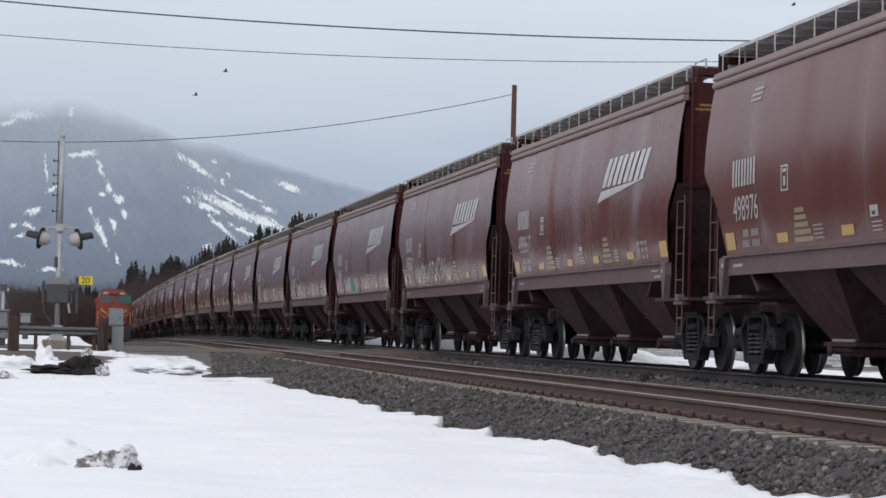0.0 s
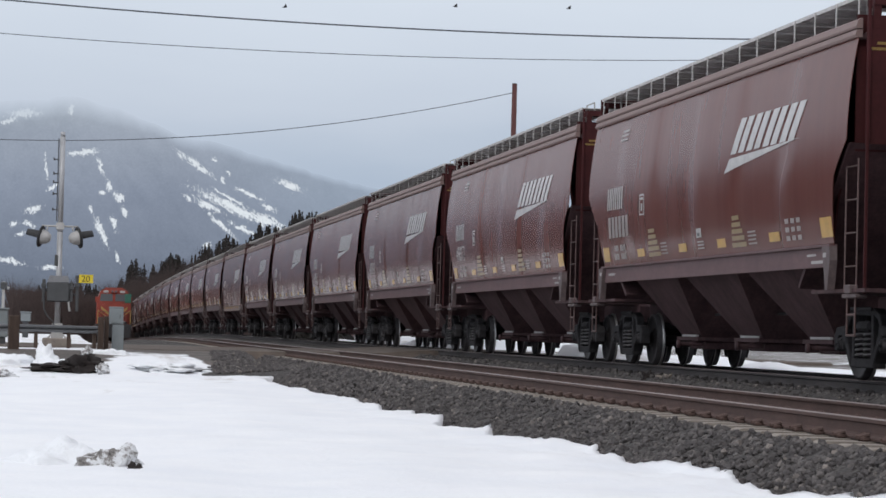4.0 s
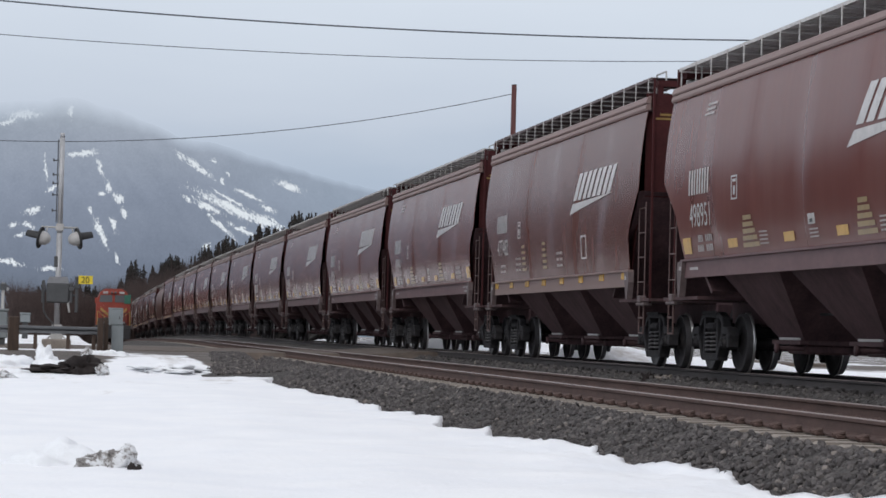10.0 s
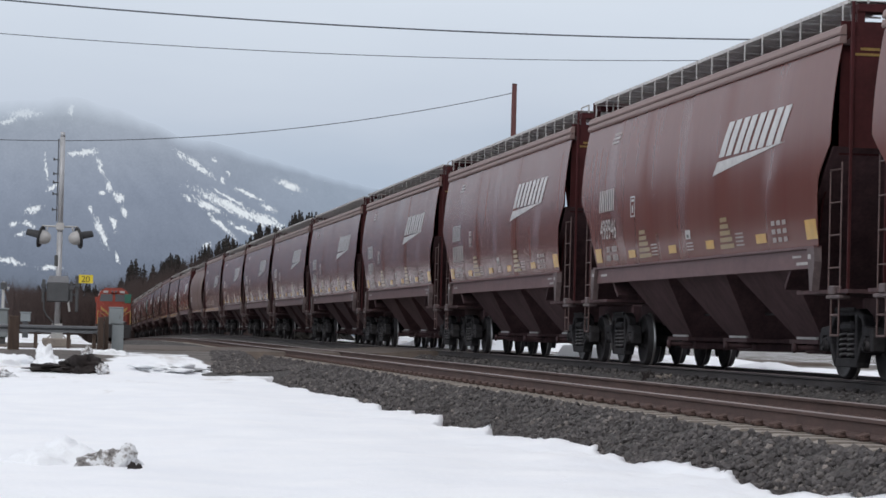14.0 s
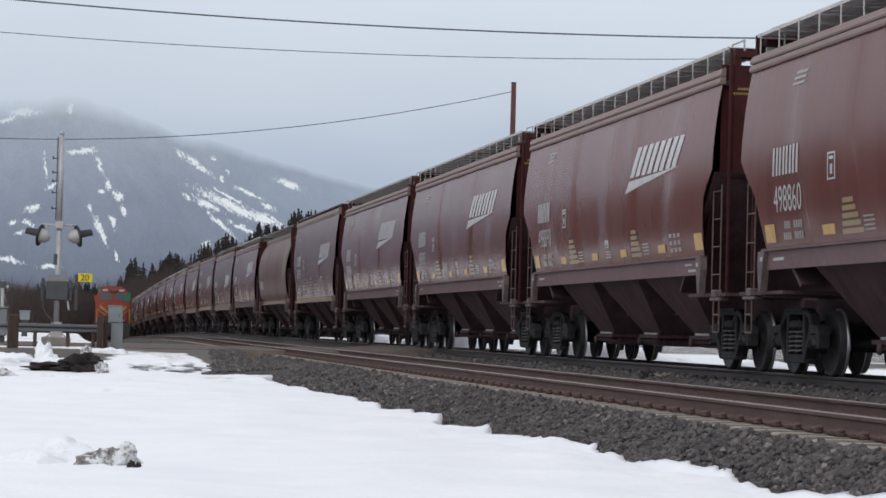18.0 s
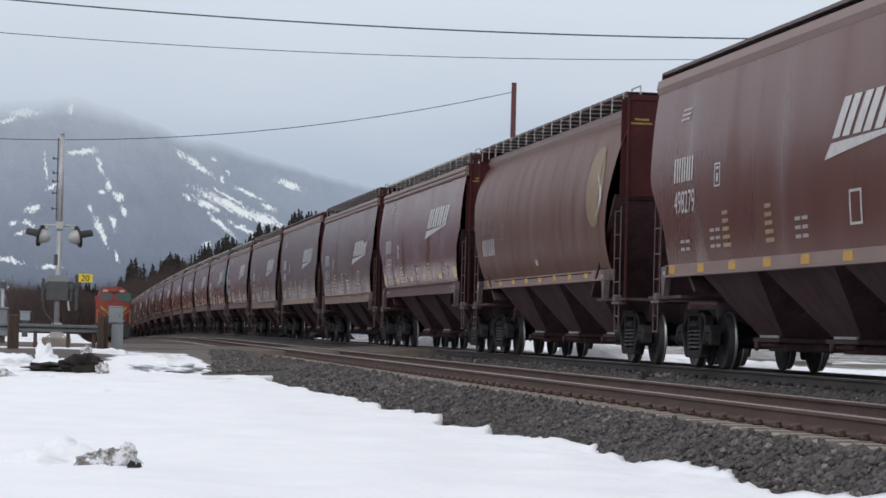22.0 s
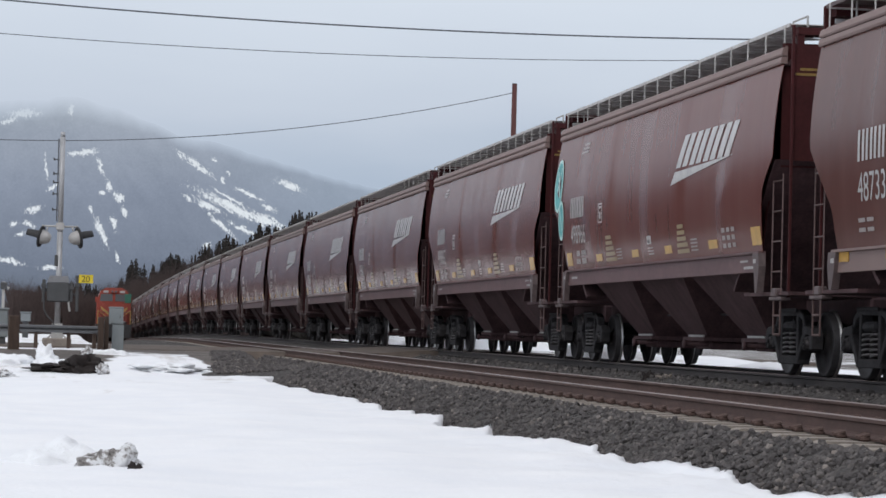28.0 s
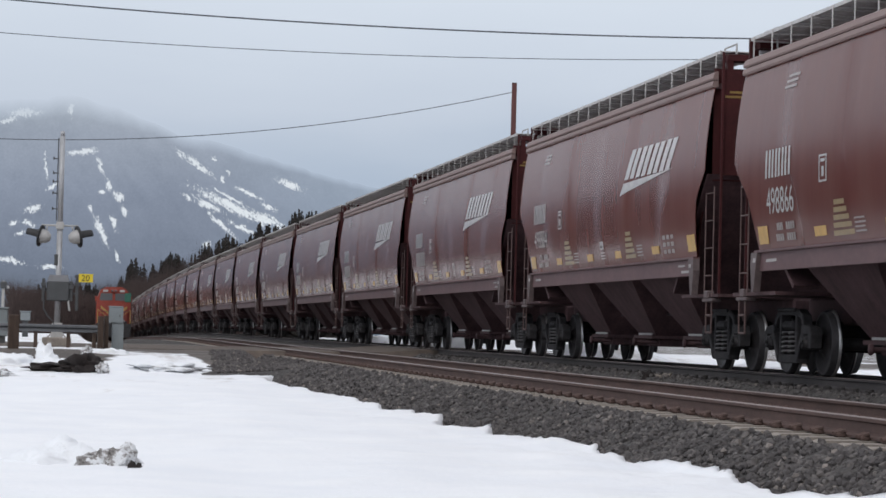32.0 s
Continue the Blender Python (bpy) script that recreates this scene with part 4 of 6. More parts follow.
            part("roof_grab_iron", bm, "galv_paint", car)
        bm = bmesh.new()
        ya, yb = sorted((8.25 * e, 8.70 * e))
        box(bm, -0.09, 0.09, ya, yb, 0.80, 0.98, 0.03)
        box(bm, -0.15, 0.15, min(8.52 * e, 8.72 * e), max(8.52 * e, 8.72 * e), 0.74, 1.04, 0.04)
        part("coupler", bm, "truck", car)
        # air hose
        bm = bmesh.new()
        rod(bm, (-0.35, 8.2 * e, 0.85), (-0.35, 8.5 * e, 0.5), 0.025, 6)
        rod(bm, (-0.35, 8.5 * e, 0.5), (-0.33, 8.7 * e, 0.48), 0.025, 6)
        part("air_hose", bm, "black", car)
    # three hoppers and their outlets
    top = zb - 0.28
    ends = ((-5.35, -1.85, -3.75), (-1.85, 1.85, 0.0), (1.85, 5.35, 3.75))
    for y0, y1, yc in ends:
        h = part("hopper", hopper_mesh(y0 + 0.05, y1 - 0.05, yc, top + 0.25, 1.48), "under", car)
        bm = bmesh.new()
        box(bm, -0.72, 0.72, yc - 0.72, yc + 0.72, 0.46, 0.52)
        box(bm, -0.55, 0.55, yc - 0.5, yc + 0.5, 0.32, 0.46, 0.03)
        rod(bm, (-0.95, yc - 0.35, 0.40), (0.95, yc - 0.35, 0.40), 0.035, 8)
        rod(bm, (-0.98, yc - 0.35, 0.40), (-0.94, yc - 0.35, 0.40), 0.075, 8)
        part("outlet_gate", bm, "under", h)
        bm = bmesh.new()
        box(bm, -0.735, -0.70, yc - 0.68, yc + 0.30, 0.525, 0.56)
        part("gate_rail", bm, "galv_paint", h)
    bm = bmesh.new()
    rod(bm, (-0.5, -5.2, 0.9), (-0.5, 5.2, 0.9), 0.02, 6)
    part("brake_pipe", bm, "black", car)
    for y in (-TRUCK_Y, TRUCK_Y):
        add_truck(car, y)
    # lettering common to the kind
    if kind == "standard":
        for y, w, z, h in ((6.62, 0.48, 1.83, 0.25), (3.95, 0.52, 1.86, 0.13), (1.03, 0.50, 1.86, 0.13), (-1.36, 0.48, 1.86, 0.13), (-4.18, 0.52, 1.86, 0.13), (-6.62, 0.50, 1.84, 0.26)):
            bm = bmesh.new()
            patch(bm, st, y, y - w, z, z + h)
            part("reflector", bm, "yellow", car)
        for y, w in ((3.13, 0.86), (-2.2, 0.78)):
            bm = bmesh.new()
            for i in range(5):
                patch(bm, st, y - 0.03 * i, y - w * (1 - 0.09 * i), 1.84 + i * 0.098, 1.905 + i * 0.098)
            part("stencil_block", bm, "stencil", car)
            for i in range(4):
                bm = bmesh.new()
                patch(bm, st, y - 0.90, y - 1.34 + 0.03 * (i % 2), 1.86 + i * 0.055, 1.882 + i * 0.055)
                part("stencil_line", bm, "faint", car)
        bm = bmesh.new()
        patch(bm, st, -0.17, -0.48, 2.05, 2.19)
        plac = part("placard", bm, "white", car)
        bm = bmesh.new()
        patch(bm, st, -0.25, -0.38, 2.07, 2.12, off=0.012)
        part("placard_mark", bm, "black", plac)
        for i in range(3):
            bm = bmesh.new()
            patch(bm, st, -0.19, -0.58, 1.875 + i * 0.05, 1.895 + i * 0.05)
            part("stencil_line", bm, "faint", car)
        for r, z in enumerate((1.85, 2.0)):
            for a, b in ((5.74 - 0.08 * r, 5.36), (5.22, 4.80)):
                bm = bmesh.new()
                for k in range(4):
                    d = (a - b) / 4
                    patch(bm, st, a - k * d, a - k * d - d * 0.72, z, z + 0.10)
                part("stencil_row", bm, "faint", car)
        for r in range(3):
            bm = bmesh.new()
            for k in range(3):
                patch(bm, st, -5.02 - k * 0.27, -5.2 - k * 0.27, 1.85 + r * 0.115, 1.915 + r * 0.115)
            part("stencil_row", bm, "faint", car)
        for i in range(3):
            bm = bmesh.new()
            patch(bm, st, 5.48 - 0.06 * i, 4.92 - 0.04 * i, 3.93 + i * 0.075, 3.965 + i * 0.075, 0.0)
            part("stencil_line", bm, "faint", car)
        part("company_mark", logo_mesh(st), "white", car, "white slanted company mark over a wedge")
        for y0, y1, z0, z1 in ((6.35, 5.85, zb - 0.16, zb - 0.12), (-5.9, -6.3, zb - 0.13, zb - 0.10), (-6.1, -6.6, zb - 0.23, zb - 0.19)):
            bm = bmesh.new()
            box(bm, -half_width(st, zb) - 0.012, -half_width(st, zb) - 0.007, y1, y0, z0, z1)
            part("sill_stencil", bm, "white", car)
    elif kind.startswith("plain"):
        for i in range(8):
            y = 6.6 - i * 1.85
            bm = bmesh.new()
            box(bm, -half_width(st, zb) - 0.02, -half_width(st, zb) - 0.008, y - 0.38, y, zb - 0.15, zb - 0.02)
            part("reflector", bm, "yellow", car)
        for y in (3.2, 0.9):
            bm = bmesh.new()
            for i in range(5):
                patch(bm, st, y - 0.05, y - 0.36 - 0.03 * (4 - i), 1.85 + i * 0.12, 1.91 + i * 0.12)
            part("stencil_block", bm, "stencil", car)
        for y0, n in ((5.75, 2), (-0.6, 3), (3.9, 3)):
            for r in range(n):
                bm = bmesh.new()
                for i in range(2):
                    patch(bm, st, y0 - i * 0.33, y0 - i * 0.33 - 0.26, 1.86 + r * 0.12, 1.91 + r * 0.12)
                part("stencil_row", bm, "faint", car)
        bm = bmesh.new()
        for a, b, z0, z1 in ((-3.0, -3.5, 1.95, 1.985), (-3.0, -3.5, 2.36, 2.395), (-3.0, -3.06, 1.985, 2.36), (-3.44, -3.5, 1.985, 2.36)):
            patch(bm, st, a, b, z0, z1)
        part("route_frame", bm, "white", car)
        part("company_mark", logo_mesh(st, -2.3, 3.08, 1.0), "white", car, "white slanted company mark over a wedge")
    else:
        bm = bmesh.new()
        cy, cz, R = -6.2, 3.22, 0.74
        for i in range(32):
            a0, a1 = math.pi * (i / 32 - 0.5), math.pi * ((i + 1) / 32 - 0.5)
            w0, w1, z0, z1 = R * math.cos(a0), R * math.cos(a1), cz + R * math.sin(a0), cz + R * math.sin(a1)
            outline_patch(bm, st, [(cy + w0 + 0.001, z0), (cy + w1 + 0.001, z1), (cy - w1 - 0.001, z1), (cy - w0 - 0.001, z0)])
        part("round_emblem", bm, "emblem", car, "faded olive disc emblem")
        for i in range(9):
            y = 6.2 - i * 1.55
            bm = bmesh.new()
            box(bm, -half_width(st, zb) - 0.02, -half_width(st, zb) - 0.008, y - 0.34, y, zb - 0.14, zb - 0.02)
            part("reflector", bm, "yellow", car)
        bm = bmesh.new()
        patch(bm, st, -0.1, -0.35, 1.9, 2.02)
        part("placard", bm, "white", car)
        bm = bmesh.new()
        for i in range(24):
            t0, t1 = i / 24, (i + 1) / 24
            ends = [(cy - 0.10 - 0.40 * math.sin(math.pi * t), 0.03 + 0.14 * math.sin(math.pi * t), cz - 0.62 + 0.86 * t) for t in (t0, t1)]
            (ya, wa, za), (yb, wb, zc) = ends
            outline_patch(bm, st, [(ya, za), (yb, zc), (yb - wb, zc), (ya - wa, za)], off=0.013)
        part("emblem_crescent", bm, "white", car, "white crescent over the emblem")
        for k in range(12):
            y = -6.6 + k * 1.2
            bm = bmesh.new()
            for z0 in np.arange(2.0, 4.2, 0.22):
                patch(bm, st, y, y - 0.035, float(z0), float(z0) + 0.22, 0.0, 0.016)
            part("side_seam", bm, "paint_round", car)
    # framed code plate and the reporting mark, as bars
    yz, up = 3.60, 0.22 if kind == "plain_low" else 0.0
    if kind == "plain_low":
        for i in range(3):
            bm = bmesh.new()
            patch(bm, st, 5.9 - 0.04 * i, 5.35 - 0.04 * i, 3.93 + i * 0.075, 3.965 + i * 0.075, 0.0)
            part("stencil_line", bm, "faint", car)
    bm = bmesh.new()
    for a, b, z0, z1 in ((yz, yz - 0.34, 2.55, 2.575), (yz, yz - 0.34, 2.88, 2.905), (yz, yz - 0.04, 2.575, 2.88), (yz - 0.30, yz - 0.34, 2.575, 2.88), (yz - 0.08, yz - 0.26, 2.81, 2.85), (yz - 0.12, yz - 0.22, 2.62, 2.75)):
        patch(bm, st, a, b, z0 + up, z1 + up)
    part("code_plate", bm, "ghost" if kind == "round" else "white", car)
    bm = bmesh.new()
    for i in range(4):
        a = 6.12 - i * 0.315
        patch(bm, st, a, a - 0.085, 2.73 + up, 3.12 + up)
        patch(bm, st, a - 0.165, a - 0.25, 2.73 + up, 3.12 + up)
    part("reporting_mark", bm, "ghost" if kind == "round" else "white", car)
    return car, st


# One car in each slot of the train, head first: its number (or none where it cannot be read), kind, slack
NUMBERS = {0: "498976", 1: "498867", 2: "498888", 3: "498963", 5: "498972", 6: "498947", 7: "498952", 8: "498916", 9: "498951", 10: "477482", 11: "498941",
           12: "498940", 13: "498946", 15: "498874", 16: "498860", 17: "498890", 18: "498907", 19: "498948", 20: "498279", 22: "498893", 23: "496014", 24: "498400",
           25: "487337", 26: "498966", 27: "498862", 28: "498861", 29: "498866", 30: "498884"}
KIND = {10: "plain", 20: "plain_low", 21: "round", 23: "plain", 24: "plain_low", 25: "plain"}
SLACK = {0: -0.25, 1: -0.2, 2: -0.05, 3: 0.0, 4: 0.1, 5: 0.17, 6: 0.24, 7: 0.2, 8: 0.24, 9: 0.26, 10: 0.4, 11: 0.19, 12: 0.14, 13: 0.04, 14: -0.04, 15: -0.12, 16: -0.22, 17: -0.36,
         18: -0.5, 19: -0.65, 20: -0.2, 21: 0.8, 22: 0.7, 23: 0.7, 24: 0.4, 25: 0.5, 26: 0.4, 27: 0.2, 28: -0.05, 29: -0.25}
FIRST, LAST = -1, 47
LABEL = {"plain_low": "faded brown covered hopper car with low roof boards and cut corners", "standard": "brown covered grain hopper car with white lettering and yellow tape", "plain": "faded brown covered hopper car with plain eave and cut corners",
         "round": "dusty brown round-sided hopper car with a faded emblem"}


def car_s(i, t):
    """Where the middle of car i stands along the line at t seconds; the train slowly gains speed."""
    return 30.45 + CAR * i + SLACK.get(i, -0.3) - 15.284 * t - 0.01686 * t * t


cars, first_of = {}, {}
for i in range(FIRST, LAST + 1):
    kind = KIND.get(i, "standard")
    if kind not in first_of:
        first_of[kind] = build_car(kind, LABEL[kind])
        cars[i] = first_of[kind][0]
        originals = first_of[kind]
    else:
        cars[i] = None
for i in range(FIRST, LAST + 1):
    kind = KIND.get(i, "standard")
    if cars[i] is None:
        cars[i] = copy_thing(first_of[kind][0], pose(0, 0, 0))
for i, car in cars.items():
    st = first_of[KIND.get(i, "standard")][1]
    car.matrix_basis = line_pose(car_s(i, 0))
    if i == 23:
        for ch in car.children:
            if ch.name.startswith("company_mark"):
                ch.matrix_basis = pose(-0.004, -0.28, -0.20)
            if ch.name.startswith("route_frame"):
                ch.matrix_basis = pose(0, -0.75, 0)
    if i == 25:
        for ch in car.children:
            if ch.name.startswith("reporting_mark"):
                ch.matrix_basis = pose(0, -0.4, 0)
            if ch.name.startswith("code_plate"):
                ch.matrix_basis = pose(0, -1.2, 0)
    if i in NUMBERS:
        part("car_number", lettering(st, NUMBERS[i], 5.72 if i == 25 else 6.08, 2.235 + (0.22 if KIND.get(i) == "plain_low" else 0.0), 0.37, 0.86), "white", car)
    else:
        part("car_number", mark_bars(st, 6.05, 2.235, 0.37, 6, 0.20, 0.07), "faint", car)


# ---- sprayed paint on two cars ----
def sprayed(car, st, strokes, mat, width, name, label):
    """Rigid ribbons of spray paint along strokes of (y, z)."""
    bm = bmesh.new()
    for st_pts in strokes:
        for (a, b), (c, d) in zip(st_pts, st_pts[1:]):
            n = Vector((-(d - b), c - a)).normalized() * width * 0.5
            e = Vector((c - a, d - b)).normalized() * width * 0.3
            outline_patch(bm, st, [(a + n.x - e.x, b + n.y - e.y), (c + n.x + e.x, d + n.y + e.y), (c - n.x + e.x, d - n.y + e.y), (a - n.x - e.x, b - n.y - e.y)], off=0.011)
    part(name, bm, mat, car, label)


def loop_stroke(cy, cz, ry, rz, a0=0.0, a1=6.3, k=12):
    return [(cy - ry * math.cos(a0 + (a1 - a0) * i / k), cz + rz * math.sin(a0 + (a1 - a0) * i / k)) for i in range(k + 1)]


std = first_of["standard"][1]
sprayed(cars[2], std, [loop_stroke(2.9, 2.08, 0.28, 0.22, 0.5, 5.2), [(2.6, 1.85), (2.45, 2.3), (2.3, 1.85)], [(2.2, 2.3), (2.1, 1.85), (1.9, 2.25), (1.85, 1.85)],
                      loop_stroke(1.5, 2.1, 0.2, 0.22), [(1.2, 1.85), (1.15, 2.35), (0.8, 2.3)], [(1.15, 2.1), (0.9, 2.1)], loop_stroke(0.0, 2.15, 0.25, 0.28, 0.3, 5.5),
                      [(-0.4, 1.85), (-0.5, 2.4), (-0.8, 1.9), (-0.95, 2.4)]], "grey_spray", 0.09, "spray_paint", "thin pale grey scrawl of spray paint")
sprayed(cars[3], std, [loop_stroke(2.3, 2.0, 0.26, 0.15), loop_stroke(2.05, 2.05, 0.16, 0.2), [(2.6, 1.85), (2.2, 2.25), (1.95, 1.9), (1.5, 2.1), (1.25, 1.9)], [(2.5, 2.1), (1.7, 1.95)]],
        "teal", 0.07, "spray_paint", "tangled teal scrawl of spray paint")
bm = bmesh.new()
for cy, cz, ry, rz in ((7.40, 3.42, 0.36, 0.50), (7.02, 2.72, 0.22, 0.36)):
    outline_patch(bm, std, [(cy + ry * math.cos(t), cz + rz * math.sin(t)) for t in [2 * math.pi * i / 16 for i in range(16)]], off=0.010)
part("spray_paint", bm, "teal", cars[26], "tall teal spray-painted letter shapes")
sprayed(cars[26], std, [loop_stroke(7.40, 3.42, 0.36, 0.50, k=16), loop_stroke(7.02, 2.72, 0.22, 0.36, k=16), [(7.55, 3.7), (7.25, 3.2)], [(7.12, 2.9), (6.95, 2.55)], [(7.25, 3.75), (7.5, 3.3)]],
        "mint", 0.06, "spray_outline", "pale mint outline of the spray-painted letters")


# ---- far mountain: a self-lit distant backdrop with painted haze, half hidden in cloud ----
RIDGE = [(-2000, 190), (-1200, 230), (-700, 205), (-420, 190), (-250, 222), (-150, 243), (-68, 255), (-4, 263), (60, 252), (101, 239), (150, 222), (214, 205), (290, 188), (368, 168), (450, 140), (620, 95), (900, 40)]
PATCHES = [(-42, 232, 19.0, 6.2, 6), (-60, 221, 10.4, 3.5, 26), (11, 234, 2.8, 9.7, 1), (82, 240, 25.9, 3.1, -24), (26, 183, 17.3, 3.8, 11), (-6, 147, 7.6, 2.4, 36), (-15, 163, 16.6, 1.4, -84), (-27, 122, 10.4, 4.1, 16), (-31, 105, 7.6, 2.8, -19), (-47, 105, 4.5, 2.8, 31), (-40, 94, 5.5, 2.4, 21), (-50, 64, 14.5, 3.1, -14), (-7, 58, 11.1, 3.1, 1), (65, 136, 6.9, 5.2, -59), (55, 150, 8.3, 3.1, -79), (48, 141, 3.5, 2.8, 1), (60, 110, 8.3, 3.5, -79), (71, 123, 7.6, 3.1, -69), (46, 100, 18.0, 3.5, -65), (34, 124, 4.5, 2.1, -79), (63, 72, 6.2, 2.1, -74), (152, 178, 24.9, 3.8, -39), (134, 188, 4.8, 3.5, -39), (190, 130, 46.6, 6.9, -26), (159, 131, 16.6, 5.2, -27), (198, 108, 18.0, 3.5, -27), (223, 120, 21.4, 6.9, -23), (210, 150, 17.3, 3.1, -24), (181, 159, 4.5, 2.8, -59), (189, 168, 4.1, 2.1, -59), (259, 157, 15.9, 5.2, -21), (230, 133, 9.7, 2.8, -29), (174, 111, 20.0, 2.8, -41), (157, 88, 5.5, 3.1, 31), (173, 185, 5.5, 1.7, -29), (186, 144, 20.7, 2.4, -29), (137, 139, 6.2, 2.4, -39), (45, 167, 10.4, 2.8, -74)]


def mountain_material():
    m = bpy.data.materials.new("self_lit_hazy_mountain")
    m.use_nodes = True
    n, l = m.node_tree.nodes, m.node_tree.links
    n.clear()
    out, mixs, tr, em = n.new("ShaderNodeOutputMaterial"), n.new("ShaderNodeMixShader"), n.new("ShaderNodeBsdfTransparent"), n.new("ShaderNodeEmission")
    co = n.new("ShaderNodeTexCoord")
    flat = n.new("ShaderNodeVectorMath")
    flat.operation = "MULTIPLY"
    flat.inputs[1].default_value = (1, 0, 1)
    l.new(co.outputs["Object"], flat.inputs[0])
    v = flat.outputs[0]
    sep = n.new("ShaderNodeSeparateXYZ")
    l.new(v, sep.inputs[0])
    wide, mid, fine = noise_tex(n, l, v, 0.012, 4, 0.55), noise_tex(n, l, v, 0.07, 6, 0.68), noise_tex(n, l, v, 0.35, 3, 0.6)
    warp = n.new("ShaderNodeTexNoise")
    warp.inputs["Scale"].default_value, warp.inputs["Detail"].default_value, warp.inputs["Roughness"].default_value = 0.10, 6.0, 0.7
    l.new(v, warp.inputs["Vector"])
    mid_warp = n.new("ShaderNodeVectorMath")
    mid_warp.operation = "SUBTRACT"
    mid_warp.inputs[1].default_value = (0.5, 0.5, 0.5)
    l.new(warp.outputs["Color"], mid_warp.inputs[0])
    bent = n.new("ShaderNodeVectorMath")
    bent.operation = "MULTIPLY_ADD"
    bent.inputs[1].default_value = (13.0, 0.0, 13.0)
    l.new(mid_warp.outputs[0], bent.inputs[0])
    l.new(v, bent.inputs[2])
    best = None
    for cx, cz, a, b, ang in PATCHES:
        cx, cz = cx + (6 if cx > 100 else 2), cz + (9 if cz > 150 else 3 if cz > 128 else 0)
        mp = n.new("ShaderNodeMapping")
        mp.vector_type = "TEXTURE"
        mp.inputs["Location"].default_value = (cx, 0, cz)
        mp.inputs["Rotation"].default_value = (0, -radians(ang), 0)
        mp.inputs["Scale"].default_value = (a * 1.0, 1, b * 1.0)
        l.new(bent.outputs[0], mp.inputs[0])
        ln = n.new("ShaderNodeVectorMath")
        ln.operation = "LENGTH"
        l.new(mp.outputs[0], ln.inputs[0])
        if best is None:
            best = ln.outputs["Value"]
        else:
            mn = n.new("ShaderNodeMath")
            mn.operation = "MINIMUM"
            l.new(best, mn.inputs[0])
            l.new(ln.outputs["Value"], mn.inputs[1])
            best = mn.outputs[0]
    # snow lies in streaks down the fall line, thick inside each clearing
    streak = n.new("ShaderNodeMapping")
    streak.vector_type = "TEXTURE"
    streak.inputs["Rotation"].default_value = (0, radians(42), 0)
    streak.inputs["Scale"].default_value = (7.5, 1, 2.8)
    l.new(v, streak.inputs[0])
    s = noise_tex(n, l, streak.outputs[0], 1.0, 9, 0.78)
    inv = n.new("ShaderNodeMapRange")
    inv.inputs["From Min"].default_value, inv.inputs["From Max"].default_value = 0.0, 1.9
    inv.inputs["To Min"].default_value, inv.inputs["To Max"].default_value = 0.40, -0.30
    l.new(best, inv.inputs["Value"])
    tot = n.new("ShaderNodeMath")
    l.new(inv.outputs[0], tot.inputs[0])
    strong = n.new("ShaderNodeMapRange")
    strong.inputs["From Min"].default_value, strong.inputs["From Max"].default_value = 0.32, 0.68
    strong.inputs["To Min"].default_value, strong.inputs["To Max"].default_value = 0.0, 1.0
    up = n.new("ShaderNodeMapping")
    up.vector_type = "TEXTURE"
    up.inputs["Scale"].default_value = (1.7, 1, 5.5)
    l.new(v, up.inputs[0])
    trees = noise_tex(n, l, up.outputs[0], 1.0, 5, 0.7)
    l.new(mix(n, l, 0.48, s, trees), strong.inputs["Value"])
    l.new(strong.outputs[0], tot.inputs[1])
    snow = ramp(n, l, tot.outputs[0], [(0.545, (0, 0, 0)), (0.70, (1, 1, 1))])
    # distance haze is painted into the forest colour: bluer and paler with height
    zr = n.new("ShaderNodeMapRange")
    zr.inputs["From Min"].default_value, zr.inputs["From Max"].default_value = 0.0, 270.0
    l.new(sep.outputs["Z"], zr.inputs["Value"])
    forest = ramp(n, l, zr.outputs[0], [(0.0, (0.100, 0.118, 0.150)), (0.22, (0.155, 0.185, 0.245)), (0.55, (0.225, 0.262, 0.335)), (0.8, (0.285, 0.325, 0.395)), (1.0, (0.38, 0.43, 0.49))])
    fall = n.new("ShaderNodeMapping")
    fall.vector_type = "TEXTURE"
    fall.inputs["Rotation"].default_value = (0, radians(58), 0)
    fall.inputs["Scale"].default_value = (90.0, 1, 22.0)
    l.new(v, fall.inputs[0])
    gully = noise_tex(n, l, fall.outputs[0], 1.0, 5, 0.6)
    shade = ramp(n, l, mix(n, l, 0.3, mix(n, l, 0.4, wide, mid), gully), [(0.36, (0.98, 0.99, 1.00)), (0.64, (1.25, 1.24, 1.23))])
    forest = mix(n, l, 1.0, forest, shade, "MULTIPLY")
    forest = mix(n, l, 1.0, forest, mix(n, l, fine, (0.88, 0.88, 0.88), (1.1, 1.1, 1.1)), "MULTIPLY")
    # more haze colour mixed in towards the right shoulder
    side_haze = n.new("ShaderNodeMapRange")
    side_haze.inputs["From Min"].default_value, side_haze.inputs["From Max"].default_value = 150.0, 430.0
    side_haze.inputs["To Min"].default_value, side_haze.inputs["To Max"].default_value = 0.0, 0.55
    l.new(sep.outputs["X"], side_haze.inputs["Value"])
    forest = mix(n, l, side_haze.outputs[0], forest, (0.37, 0.455, 0.56))
    # the snow is tinted by the same painted haze near the crest
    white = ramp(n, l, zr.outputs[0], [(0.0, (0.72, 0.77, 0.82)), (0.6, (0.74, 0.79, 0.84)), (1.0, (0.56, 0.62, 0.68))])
    # emission: the backdrop glows in these colours and takes no light from the sky
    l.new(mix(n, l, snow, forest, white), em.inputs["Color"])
    # cloud hangs over the crest
    crest = n.new("ShaderNodeAttribute")
    crest.attribute_name = "below_crest"
